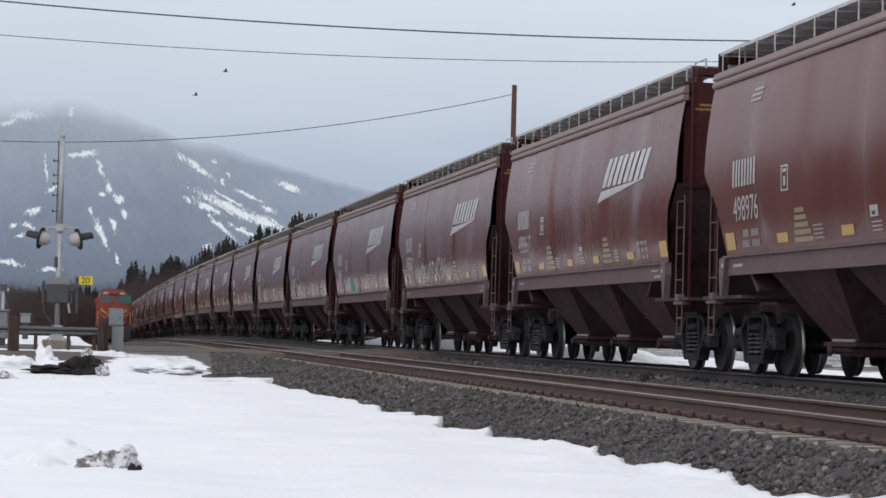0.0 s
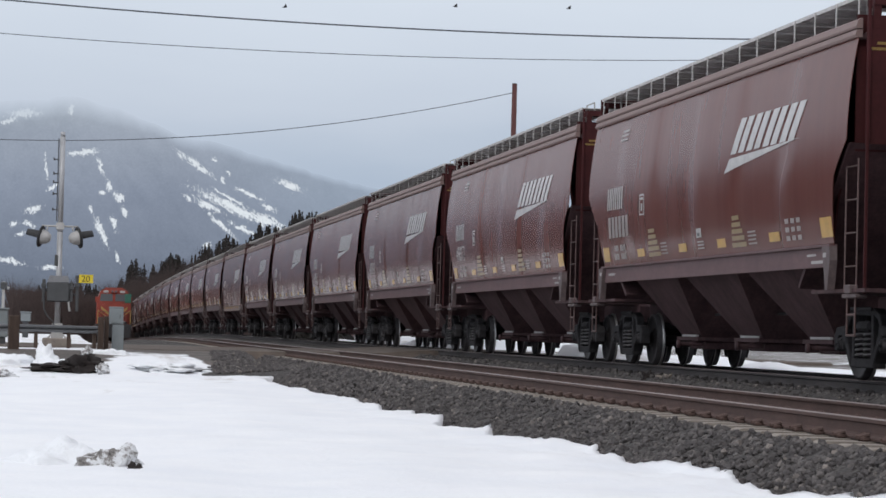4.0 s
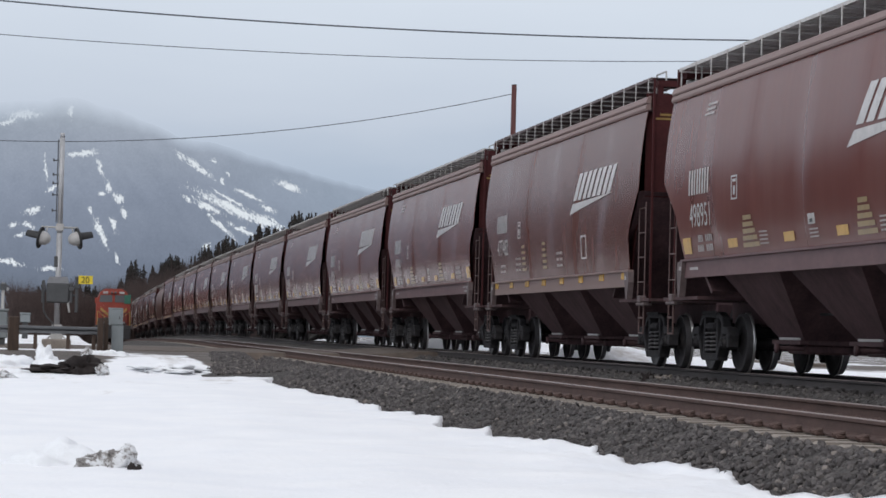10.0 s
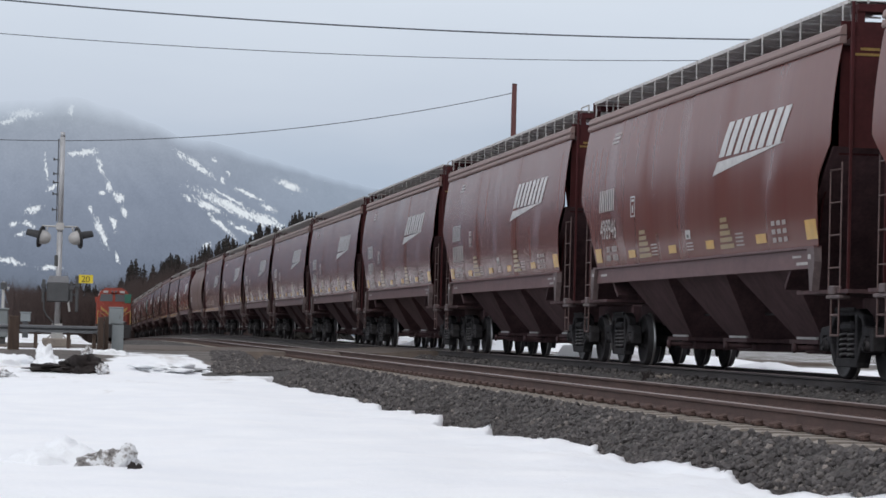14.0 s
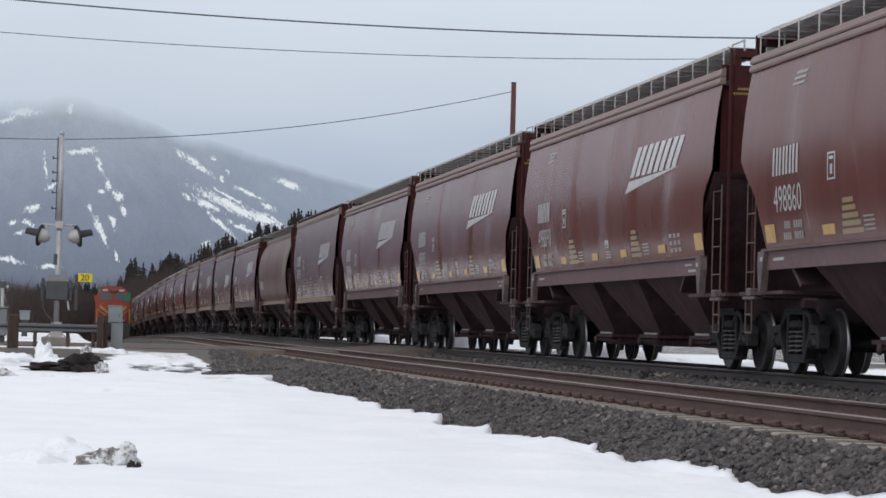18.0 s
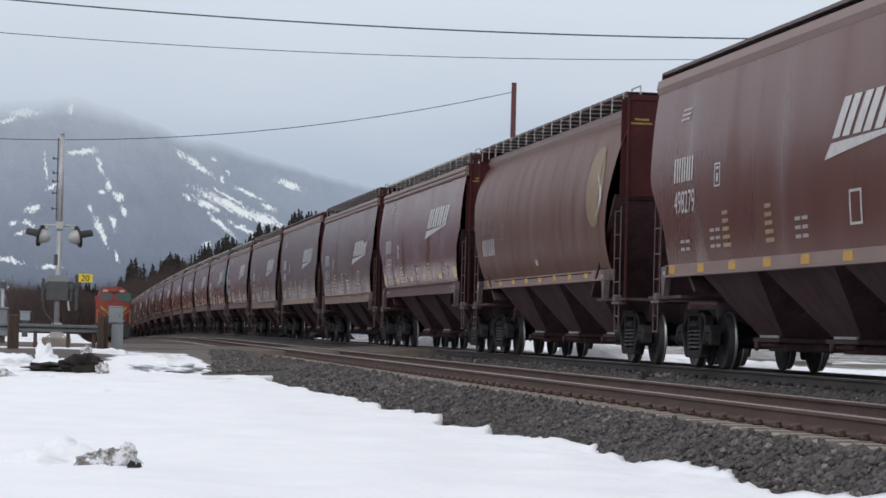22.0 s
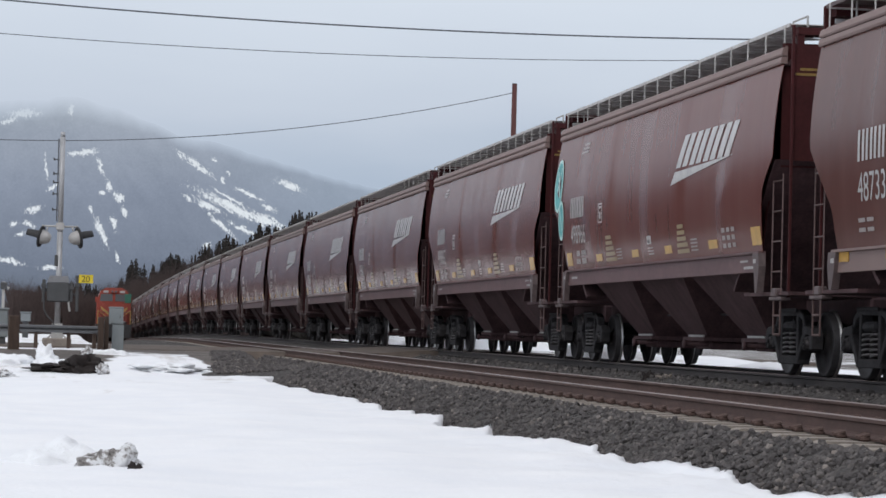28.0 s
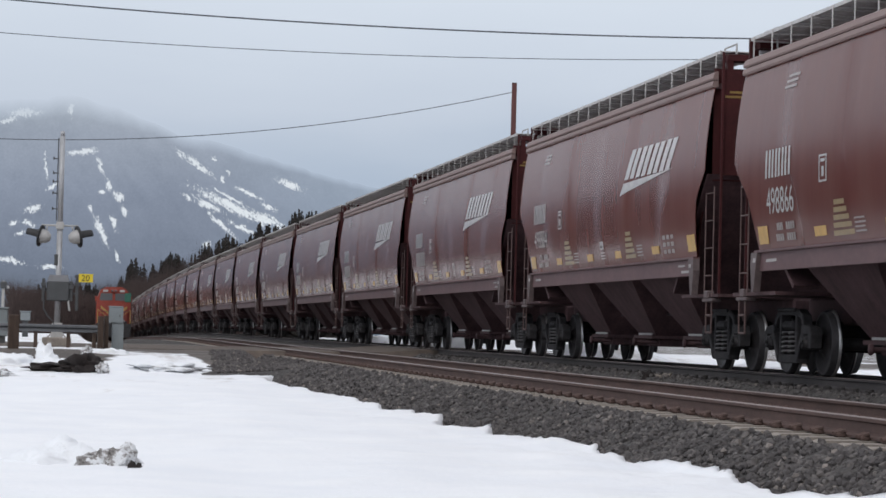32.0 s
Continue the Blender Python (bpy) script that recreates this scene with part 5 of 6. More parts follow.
    c2 = n.new("ShaderNodeMath")
    c2.operation = "MULTIPLY_ADD"
    c2.inputs[1].default_value = 34.0
    l.new(wide, c2.inputs[0])
    l.new(crest.outputs["Fac"], c2.inputs[2])
    zz = n.new("ShaderNodeMapRange")
    zz.inputs["From Min"].default_value, zz.inputs["From Max"].default_value = 16.0, 52.0
    l.new(c2.outputs[0], zz.inputs["Value"])
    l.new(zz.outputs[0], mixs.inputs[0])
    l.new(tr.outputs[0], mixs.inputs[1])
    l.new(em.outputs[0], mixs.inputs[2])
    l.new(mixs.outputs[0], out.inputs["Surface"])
    return m


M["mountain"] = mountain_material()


def make_mountain():
    xs = list(np.concatenate([np.linspace(-2000, -440, 40), np.linspace(-420, 900, 150)]))
    vs, fs, below = [], [], []
    rows = 40
    for j in range(rows + 1):
        v = j / rows
        for x in xs:
            top = float(np.interp(x, [p[0] for p in RIDGE], [p[1] for p in RIDGE])) + 5 * noise.noise((x * 0.03, 0, 0)) + 2 * noise.noise((x * 0.15, 2, 0))
            z = -20 + (top + 20) * v
            y = 3000 - 380 * (1 - v) + 60 * noise.noise((x * 0.012, v * 4, 1)) * v
            vs.append((x, y, z))
            # thicker cloud over the high summit than on the falling shoulder
            below.append((top - z) * float(np.interp(x, [-50, 60, 250, 400], [1.25, 1.3, 3.0, 4.5])))
    w = len(xs)
    for j in range(rows):
        for i in range(w - 1):
            fs.append((j * w + i, j * w + i + 1, (j + 1) * w + i + 1, (j + 1) * w + i))
    me = bpy.data.meshes.new("mountain")
    me.from_pydata(vs, [], fs)
    at = me.attributes.new("below_crest", "FLOAT", "POINT")
    at.data.foreach_set("value", below)
    me.polygons.foreach_set("use_smooth", [True] * len(fs))
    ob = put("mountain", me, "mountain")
    ob.visible_shadow = False
    tagged(ob, "forested mountain with snowy clearings under low cloud, painted haze-blue and self-lit", "mountain", kind="structure")


make_mountain()


# ---- conifers ----
def conifer_mesh(seed, h, spread):
    rng = random.Random(seed)
    bm = bmesh.new()
    layers = int(h * 2.6)
    for k in range(layers):
        t = k / (layers - 1)
        z = h * (0.10 + 0.88 * t)
        r = spread * (1 - t) ** 0.85 * (0.6 + 0.6 * rng.random()) + 0.12
        for b in range(rng.randint(7, 11)):
            if rng.random() < 0.12:
                continue
            a = rng.random() * 6.283
            rr = r * rng.uniform(0.35, 1.15)
            d, sd = Vector((math.cos(a), math.sin(a), 0)), Vector((-math.sin(a), math.cos(a), 0))
            droop = rr * rng.uniform(0.18, 0.5)
            w = 0.10 + rr * 0.16
            p0 = Vector((0, 0, z + rng.uniform(-0.2, 0.2)))
            p1 = p0 + d * rr * 0.55 + Vector((0, 0, -droop * 0.3))
            p2 = p0 + d * rr + Vector((0, 0, -droop))
            up = Vector((0, 0, 0.08 + 0.07 * rr))
            q = [bm.verts.new(p) for p in (p0 + up, p1 + sd * w, p1 - sd * w, p2, p1 + up * 1.2, p1 - up * 1.6 + sd * w * 0.5, p1 - up * 1.6 - sd * w * 0.5)]
            for f in ((0, 1, 4), (0, 4, 2), (4, 1, 3), (4, 3, 2), (1, 5, 3), (2, 3, 6), (0, 5, 1), (0, 2, 6)):
                bm.faces.new([q[i] for i in f])
    me = bpy.data.meshes.new("crown")
    bm.to_mesh(me)
    bm.free()
    bm = bmesh.new()
    rod(bm, (0, 0, -0.5), (0, 0, h), 0.02 * h, 7, 0.02)
    mt = bpy.data.meshes.new("trunk")
    bm.to_mesh(mt)
    bm.free()
    return me, mt


CONIFERS = [conifer_mesh(k, 14.0, (2.9, 3.4, 2.5, 3.7, 3.0, 2.3)[k]) for k in range(6)]


def add_conifer(x, y, z, h, k, rng):
    crown, trunk = CONIFERS[k % 6]
    t = thing("conifer", "dark green conifer standing in a far wood", "tree", pose(x, y, z, 0, 0, rng.random() * 360), "far conifers")
    s = h / 14.0
    t.scale = ((0.35 + 0.65 * s) * rng.uniform(0.8, 1.15), (0.35 + 0.65 * s) * rng.uniform(0.8, 1.15), s)
    put("trunk", trunk, "bark", t)
    put("crown", crown, "needle" if k % 3 else "needle_blue", t)


TREE_TOPS = [(9.0, 3.0), (10.8, 7.6), (12.5, 10.6), (14.8, 9.6), (16.7, 9.6), (18.9, 12.0), (21.2, 10.2), (23.5, 13.1), (26.2, 13.6), (27.6, 15.0), (30.4, 13.4), (33.1, 16.9), (36.8, 16.2), (39.0, 19.3), (44, 19), (60, 22)]


def join_wood(rows, rng):
    """The deeper rows of the wood, which nobody could count, and the unseen near-side trees, as one mesh."""
    vs, fs, o = [], [], 0
    shapes = []
    for crown, trunk in CONIFERS:
        v = np.array([p.co for p in crown.vertices])
        f = np.array([p.vertices[:] for p in crown.polygons])
        shapes.append((v, f))
    for x, y, z, h, k in rows:
        v, f = shapes[k % 6]
        s = h / 14.0
        w = (0.35 + 0.65 * s) * rng.uniform(0.85, 1.2)
        a = rng.random() * 6.283
        c, d = math.cos(a), math.sin(a)
        vs.append(np.stack([x + w * (v[:, 0] * c - v[:, 1] * d), y + w * (v[:, 0] * d + v[:, 1] * c), z + v[:, 2] * s], 1))
        fs.append(f + o)
        o += len(v)
    vs, fs = np.concatenate(vs), np.concatenate(fs)
    me = bpy.data.meshes.new("far_wood")
    me.vertices.add(len(vs))
    me.vertices.foreach_set("co", vs.ravel())
    me.loops.add(len(fs) * 3)
    me.loops.foreach_set("vertex_index", fs.ravel())
    me.polygons.add(len(fs))
    me.polygons.foreach_set("loop_start", np.arange(len(fs)) * 3)
    me.update(calc_edges=True)
    tagged(put("far_wood", me, "needle"), "dark conifer wood behind the nearer trees and, out of view, along the line", "wood", kind="stuff")


def make_wood():
    rng = random.Random(11)
    crowd = []
    k = 0
    for x, top in TREE_TOPS[1:14]:
        if x in (14.8, 16.7, 21.2, 30.4, 36.8):
            continue
        add_conifer(x + rng.uniform(-0.2, 0.2), 420, -3.9, top + 3.9, k, rng)
        k += 1
    for i in range(300):
        y = rng.uniform(405, 480)
        x = rng.uniform(9.2, 46) * y / 420
        top = float(np.interp(x * 420 / y, [p[0] for p in TREE_TOPS], [p[1] for p in TREE_TOPS])) * y / 420 + 0.9 - 4.6 * rng.random() ** 1.5
        if top + 3.9 < 3:
            continue
        if y > 438:
            crowd.append((x, y, -3.9, top + 3.9, k))
        else:
            add_conifer(x, y, -3.9, top + 3.9, k, rng)
        k += 1
    # a darker clump beyond the crossing, and a few at the edge of the brush
    for i in range(30):
        x = rng.uniform(1.2, 6.2)
        add_conifer(x, rng.uniform(292, 330), -1.9, rng.uniform(5.2, 7.6), k, rng)
        k += 1
    # the wood goes on unseen along the near side; the car sides mirror it dark
    for i in range(760):
        y = rng.uniform(92, 430)
        x = 9.8 - rng.uniform(0.165, 0.60) * (y - 30)
        crowd.append((min(x, -0.03 * y - 5.0 - rng.uniform(0, 9)), y, -0.9 - 0.006 * max(0, y - 150), rng.uniform(7.5, 11.5) + 0.012 * y, k))
        k += 1
    join_wood(crowd, rng)
    for i in range(9):
        add_conifer(rng.uniform(-3.4, -0.4), rng.uniform(300, 340), -1.6, rng.uniform(4.5, 7.2), k, rng)
        k += 1


make_wood()


def make_brush():
    """A thicket of bare brown twigs behind the crossing."""
    rng = random.Random(23)
    vs, fs = [], []
    spots = [(rng.uniform(-3.5, 6.0), rng.uniform(235, 300), -1.5) for i in range(11000)] + [(rng.uniform(6.0, 26.0), rng.uniform(330, 400), -3.4) for i in range(9000)]
    for x, y, z0 in spots:
        h = (4.0 + 1.9 * noise.noise((x * 0.35, y * 0.05, 0)) + 2.0 * rng.random()) * (1.05 if x < 1.5 else 0.85)
        if x > 6:
            h = (8.6 + 0.30 * (x - 6.0) + 1.2 * noise.noise((x * 0.5, y * 0.05, 3))) * rng.uniform(0.75, 1.15)
        for b in range(4):
            dx, dy = rng.uniform(-1.7, 1.7), rng.uniform(-0.6, 0.6)
            w = rng.uniform(0.012, 0.04)
            o = len(vs)
            hh = h * rng.uniform(0.5, 1.0)
            vs += [(x - w, y, z0), (x + w, y, z0), (x + dx * 0.4 + w, y + dy, z0 + hh * 0.6), (x + dx * 0.4 - w, y + dy, z0 + hh * 0.6), (x + dx, y + dy, z0 + hh)]
            fs += [(o, o + 1, o + 2, o + 3), (o + 3, o + 2, o + 4)]
    me = bpy.data.meshes.new("brush")
    me.from_pydata(vs, [], fs)
    tagged(put("brush", me, "twig"), "thicket of bare reddish-brown brush beyond the crossing", "brush", kind="stuff")


make_brush()


# ---- level crossing ----
def make_road():
    xs = steps((-30, 4, 1.0), (4, 22, 0.6))
    ys = steps((70.0, 83.0, 0.65))

    def z(x, y):
        h = float(np.interp(x, [-30, 3.5, 5.2, 9.0, 10.2, 12.6, 16, 22], [-0.17, -0.17, -0.16, -0.12, -0.02, -0.02, -0.05, -0.1]))
        return h + 0.012 * noise.noise((x, y, 0)) - 0.5 * max(0, (70.8 - y) / 0.8, (y - 82.2) / 0.8) ** 2
    vs = [(x, y, z(x, y)) for y in ys for x in xs]
    w = len(xs)
    fs = [(j * w + i, j * w + i + 1, (j + 1) * w + i + 1, (j + 1) * w + i) for j in range(len(ys) - 1) for i in range(w - 1)]
    me = bpy.data.meshes.new("road")
    me.from_pydata(vs, [], fs)
    tagged(put("road", me, "road"), "dark wet gravel road over the level crossing", "road", kind="structure")


make_road()


def crossing_signal(x, y, z0):
    s = thing("crossing_signal", "galvanised crossing signal mast with two hooded lamps turned away", "crossing signal", pose(x, y, z0))
    bm = bmesh.new()
    rod(bm, (0, 0, 0.40), (0, 0, 3.0), 0.082, 14)
    rod(bm, (0, 0, 3.0), (0, 0, 5.66), 0.076, 14)
    rod(bm, (0, 0, 5.66), (0, 0, 5.79), 0.062, 12)
    part("mast", bm, "mast_steel", s)
    bm = bmesh.new()
    box(bm, -0.40, 0.40, -0.40, 0.40, -0.42, 0.055, 0.03)
    part("foundation", bm, "concrete_tie", s, "weathered concrete foundation block")
    bm = bmesh.new()
    prism(bm, [(-0.17, 0.05), (0.17, 0.05), (0.14, 0.46), (-0.14, 0.46)], -0.15, 0.15, "Y")
    for a in (-1, 1):
        rod(bm, (0.14 * a, -0.1, 0.16), (0.26 * a, -0.14, 0.05), 0.025, 6)
    part("mast_base", bm, "galv_paint", s)
    for i, z in enumerate((5.02, 4.62, 4.38, 4.06, 3.62)):
        bm = bmesh.new()
        rod(bm, (-0.05, 0, z), (-0.22, 0, z), 0.016, 6)
        box(bm, -0.24, -0.2, -0.03, 0.03, z - 0.03, z + 0.05)
        part("step_peg", bm, "dark_box", s)
    bm = bmesh.new()
    rod(bm, (-0.105, -0.03, 3.3), (-0.105, -0.03, 5.6), 0.018, 6)
    part("conduit", bm, "dark_box", s)
    bm = bmesh.new()
    box(bm, -0.13, -0.02, -0.09, 0.0, 2.05, 2.36, 0.02)
    part("bell", bm, "dark_box", s)
    # lamps
    bm = bmesh.new()
    rod(bm, (-0.50, 0, 3.16), (0.50, 0, 3.16), 0.028, 10)
    box(bm, -0.11, 0.11, -0.09, 0.09, 3.06, 3.26, 0.015)
    part("cross_arm", bm, "galv_paint", s)
    for sg in (-1, 1):
        bm = bmesh.new()
        prof = [(0.27, 0.01), (0.245, 0.10), (0.15, 0.175), (0.0, 0.205), (-0.02, 0.205)]
        lathe(bm, [(a, r) for a, r in prof], 20, "X")
        turn = pose(sg * 0.50, 0, 2.86) @ Matrix.Rotation(radians(-14 if sg < 0 else 194), 4, "Z") @ Matrix.Rotation(radians(12), 4, "Y")
        lamp = part("lamp_housing", bm, "galv_paint", s, "pale grey rounded lamp housing", at=turn)
        bm = bmesh.new()
        lathe(bm, [(0.0, 0.30), (-0.03, 0.31), (-0.05, 0.30), (-0.05, 0.10)], 24, "X")
        part("backboard", bm, "black", lamp)
        bm = bmesh.new()
        pts = []
        for i in range(13):
            t = math.pi * (-0.12 + 1.24 * i / 12)
            pts.append((0.16 * math.cos(t), 0.16 * math.sin(t)))
        A = [[bm.verts.new((xx, p[0] * f, p[1] * f - (0 if xx > -0.3 else 0.0))) for p in pts] for xx, f in ((-0.03, 1.0), (-0.42, 0.82))]
        for i in range(12):
            bm.faces.new((A[0][i], A[0][i + 1], A[1][i + 1], A[1][i]))
        part("hood", bm, "black", lamp)
        bm = bmesh.new()
        rod(bm, (0.1, 0, 0.2), (0.1, 0, 0.31), 0.025, 8)
        part("hanger", bm, "galv_paint", lamp)
    # gate mechanism
    bm = bmesh.new()
    box(bm, -0.31, 0.31, -0.26, 0.16, 1.06, 1.60, 0.03)
    mech = part("gate_mechanism", bm, "dark_box", s)
    bm = bmesh.new()
    prism(bm, [(-0.31, 1.60), (0.30, 1.60), (0.26, 1.78), (-0.24, 1.78)], -0.24, 0.15, "Y")
    part("mechanism_cover", bm, "galv", mech)
    for xx, za, zb in ((-0.40, 1.05, 1.68), (0.36, 1.06, 1.62), (0.52, 0.80, 1.70)):
        bm = bmesh.new()
        box(bm, xx - 0.045, xx + 0.045, -0.2, -0.08, za, zb, 0.015)
        box(bm, xx - 0.07, xx + 0.07, -0.24, -0.2, zb - 0.22, zb - 0.12, 0.01)
        rod(bm, (xx, -0.1, (za + zb) / 2), (0, -0.05, 1.4), 0.03, 6)
        part("gate_arm_bracket", bm, "dark_box", s)
    bm = bmesh.new()
    rod(bm, (0.28, -0.2, 1.12), (0.33, -0.2, 0.80), 0.03, 6)
    part("counterweight_strut", bm, "galv_paint", s)
    bm = bmesh.new()
    pts = [(-0.40, -0.22, 1.30), (-0.38, -0.2, 1.08), (-0.38, -0.2, 0.85), (-0.28, -0.2, 0.66), (-0.12, -0.15, 0.5), (-0.04, -0.12, 0.3)]
    for a, b in zip(pts, pts[1:]):
        rod(bm, a, b, 0.022, 6)
    part("cable", bm, "dark_box", s)
    # yellow number sign
    bm = bmesh.new()
    box(bm, 0.56, 0.95, -0.22, -0.205, 1.60, 1.83, 0.003)
    sign = part("sign", bm, "sign", s, "yellow sign with black figures")
    bm = bmesh.new()
    box(bm, 0.46, 0.60, -0.2, -0.185, 1.70, 1.80)
    part("sign_bracket", bm, "dark_box", sign)
    cu = bpy.data.curves.new("figures", "FONT")
    cu.body, cu.size = "20", 0.24
    tmp = bpy.data.objects.new("figures", cu)
    me = bpy.data.meshes.new_from_object(tmp)
    bpy.data.objects.remove(tmp)
    put("sign_figures", me, "black", sign, at=pose(0.625, -0.224, 1.635, 90, 0, 0))
    return s


crossing_signal(0.11, 72.0, 0.0)


def guard_rail():
    g = thing("guard_rail", "galvanised steel guard rail on dark posts beside the road", "guard rail", pose(0, 69.4, 0))
    bm = bmesh.new()
    prof = [(y, 0.215 + (z - 0.10) * 0.64) for y, z in ((0.0, 0.10), (-0.06, 0.14), (-0.06, 0.20), (0.0, 0.25), (-0.06, 0.30), (-0.06, 0.37), (0.0, 0.41), (0.01, 0.41), (-0.04, 0.36), (-0.04, 0.31), (0.012, 0.25), (-0.04, 0.19), (-0.04, 0.15), (0.01, 0.10))]
    prism(bm, prof, -5.0, 1.18, "X")
    part("beam", bm, "beam", g)
    for x in (-4.6, -3.0, -1.6, -0.45, 0.42, 1.1):
        bm = bmesh.new()
        box(bm, x - 0.05, x + 0.05, 0.02, 0.16, -0.3, 0.44, 0.01)
        part("post", bm, "wood_post", g)


guard_rail()


def timber_post(x, y, z0, z1, w, label):
    bm = bmesh.new()
    box(bm, -w / 2, w / 2, -w / 2, w / 2, z0, z1, w * 0.08)
    for v in bm.verts:
        v.co += Vector((0.03 * w * noise.noise((v.co.z * 2, x, 1)), 0, 0))
    tagged(part("timber_post", bm, "wood_post", None, at=pose(x, y, 0, 0, 0, 8)), label, "post")


timber_post(1.22, 67.0, -0.35, 0.66, 0.14, "weathered brown timber post beside a grey cabinet")
timber_post(1.37, 67.2, -0.35, 0.68, 0.11, "narrow brown timber post beside a grey cabinet")
timber_post(-1.00, 67.0, -0.45, 0.64, 0.27, "thick weathered brown timber post by the road")


def signal_cabinet():
    c = thing("signal_cabinet", "grey steel signal cabinet on a pedestal beside the track", "cabinet", pose(1.62, 67.6, 0))
    bm = bmesh.new()
    box(bm, -0.18, 0.19, -0.14, 0.16, 0.48, 0.92, 0.015)
    part("body", bm, "cabinet", c)
    bm = bmesh.new()
    box(bm, -0.195, 0.185, -0.155, 0.175, 0.90, 0.935, 0.01)
    part("lid", bm, "cabinet", c)
    bm = bmesh.new()
    box(bm, -0.15, 0.14, -0.152, -0.142, 0.51, 0.87, 0.006)
    d = part("door", bm, "cabinet", c)
    bm = bmesh.new()
    box(bm, 0.09, 0.11, -0.165, -0.15, 0.64, 0.72, 0.004)
    part("handle", bm, "dark_box", d)
    bm = bmesh.new()
    box(bm, -0.09, 0.21, -0.12, 0.12, -0.40, 0.48, 0.012)
    part("pedestal", bm, "cabinet", c)


signal_cabinet()


def far_box(x, y, z0, z1, w, name, label, mat):
    bm = bmesh.new()
    box(bm, -w / 2, w / 2, -w / 2, w / 2, z0, z1, 0.03)
    t = thing(name, label, "equipment box", pose(x, y, 0))
    part("housing", bm, mat, t)
    bm = bmesh.new()
    box(bm, -w / 2 - 0.03, w / 2 + 0.03, -w / 2 - 0.03, w / 2 + 0.03, z1, z1 + 0.05, 0.01)
    part("lid", bm, mat, t)
    bm = bmesh.new()
    box(bm, -w * 0.3, w * 0.3, -w * 0.3, w * 0.3, z0 - 0.9, z0, 0.02)
    part("pedestal", bm, "dark_box", t)


far_box(-1.16, 110, 0.50, 0.86, 0.42, "equipment_box", "small grey equipment box beyond the road", "cabinet")
far_box(-1.44, 75, 0.02, 0.82, 0.30, "equipment_box", "pale grey equipment box at the roadside", "cabinet")


def far_signal(x, y):
    s = thing("far_crossing_signal", "distant silver crossing signal mast with a hooded lamp", "crossing signal", pose(x, y, 0))
    bm = bmesh.new()
    rod(bm, (0, 0, -0.4), (0, 0, 2.0), 0.06, 10)
    part("mast", bm, "galv_paint", s)
    bm = bmesh.new()
    box(bm, -0.12, 0.14, -0.12, 0.12, 1.72, 1.98, 0.03)
    part("lamp", bm, "dark_box", s)
    bm = bmesh.new()
    rod(bm, (0.1, 0, 1.8), (0.22, 0, 1.74), 0.05, 8)
    part("hood", bm, "galv_paint", s)


far_signal(-1.93, 100)


# ---- snow heaps ----
def heap(name, x, y, z, sx, sy, sz, seed, mat, label, rough=0.35, peak=1.0):
    bm = bmesh.new()
    bmesh.ops.create_icosphere(bm, subdivisions=4, radius=1.0)
    for v in bm.verts:
        p = v.co.copy()
        k = 1 + rough * noise.noise((p.x * 1.7 + seed, p.y * 1.7, p.z * 1.7)) + rough * 0.6 * noise.noise((p.x * 4 + seed, p.y * 4, p.z * 4)) + rough * 0.3 * noise.noise((p.x * 10, p.y * 10 + seed, p.z * 10))
        v.co = Vector((p.x * sx * k, p.y * sy * k, p.z * sz * k * (peak if p.z > 0 else 1)))
    ob = part(name, bm, mat, None, at=pose(x, y, z), smooth=True)
    return tagged(ob, label, "snow heap" if "snow" in name else "dirt heap" if "dirt" in name else "debris")


heap("dirt_mound", 0.66, 58.0, -0.52, 0.46, 0.42, 0.25, 3, "dirt", "black wet dirt heap in the snow by the crossing", 0.75)
heap("dirt_mound", 0.10, 58.2, -0.54, 0.50, 0.35, 0.09, 5, "dirt", "low black ridge of dirt in the snow", 0.95)
heap("snow_mound", -0.14, 60.0, -0.48, 0.25, 0.25, 0.40, 8, "snow", "pointed heap of ploughed snow by the crossing", 0.6)
heap("snow_mound", 0.05, 59.6, -0.50, 0.45, 0.3, 0.16, 9, "snow", "low heap of ploughed snow beside dirt", 0.4)
heap("snow_mound", -0.95, 60.5, -0.55, 0.7, 0.5, 0.26, 12, "snow", "rounded heap of ploughed snow by the road", 0.4)
heap("snow_mound", 1.45, 65.5, -0.40, 0.50, 0.5, 0.24, 14, "snow", "low snow bank at the foot of the posts", 0.4)
heap("snow_mound", 1.10, 57.2, -0.54, 0.13, 0.2, 0.13, 21, "dirty_snow", "lump of dirty snow at the edge of the dirt", 0.6)
heap("snow_mound", 0.78, 59.4, -0.30, 0.11, 0.12, 0.22, 22, "dirty_snow", "lump of dirty crusted snow on a dirt heap", 0.6)
heap("snow_mound", 2.3, 64.5, -0.50, 1.3, 1.6, 0.14, 25, "snow", "long low bank of old snow at the gravel's edge", 0.5)
heap("snow_mound", 2.7, 59.5, -0.52, 0.8, 1.2, 0.15, 27, "snow", "end of an old snow bank beside the ballast", 0.5)
heap("snow_mound", 0.08, 20.8, -0.78, 0.42, 0.6, 0.30, 31, "snow", "smooth heap of old snow in the snowfield", 0.35)
heap("snow_mound", 0.50, 20.2, -0.66, 0.21, 0.24, 0.17, 33, "dirty_snow", "dirty crusted clod on a heap of snow", 0.5)
heap("snow_mound", 0.66, 19.9, -0.66, 0.06, 0.10, 0.075, 35, "dirt", "dark clod of dirt frozen in the snow", 0.6)
heap("snow_mound", -0.98, 52.0, -0.60, 0.26, 0.25, 0.10, 37, "dirty_snow", "small dirty lump in the snowfield", 0.6)


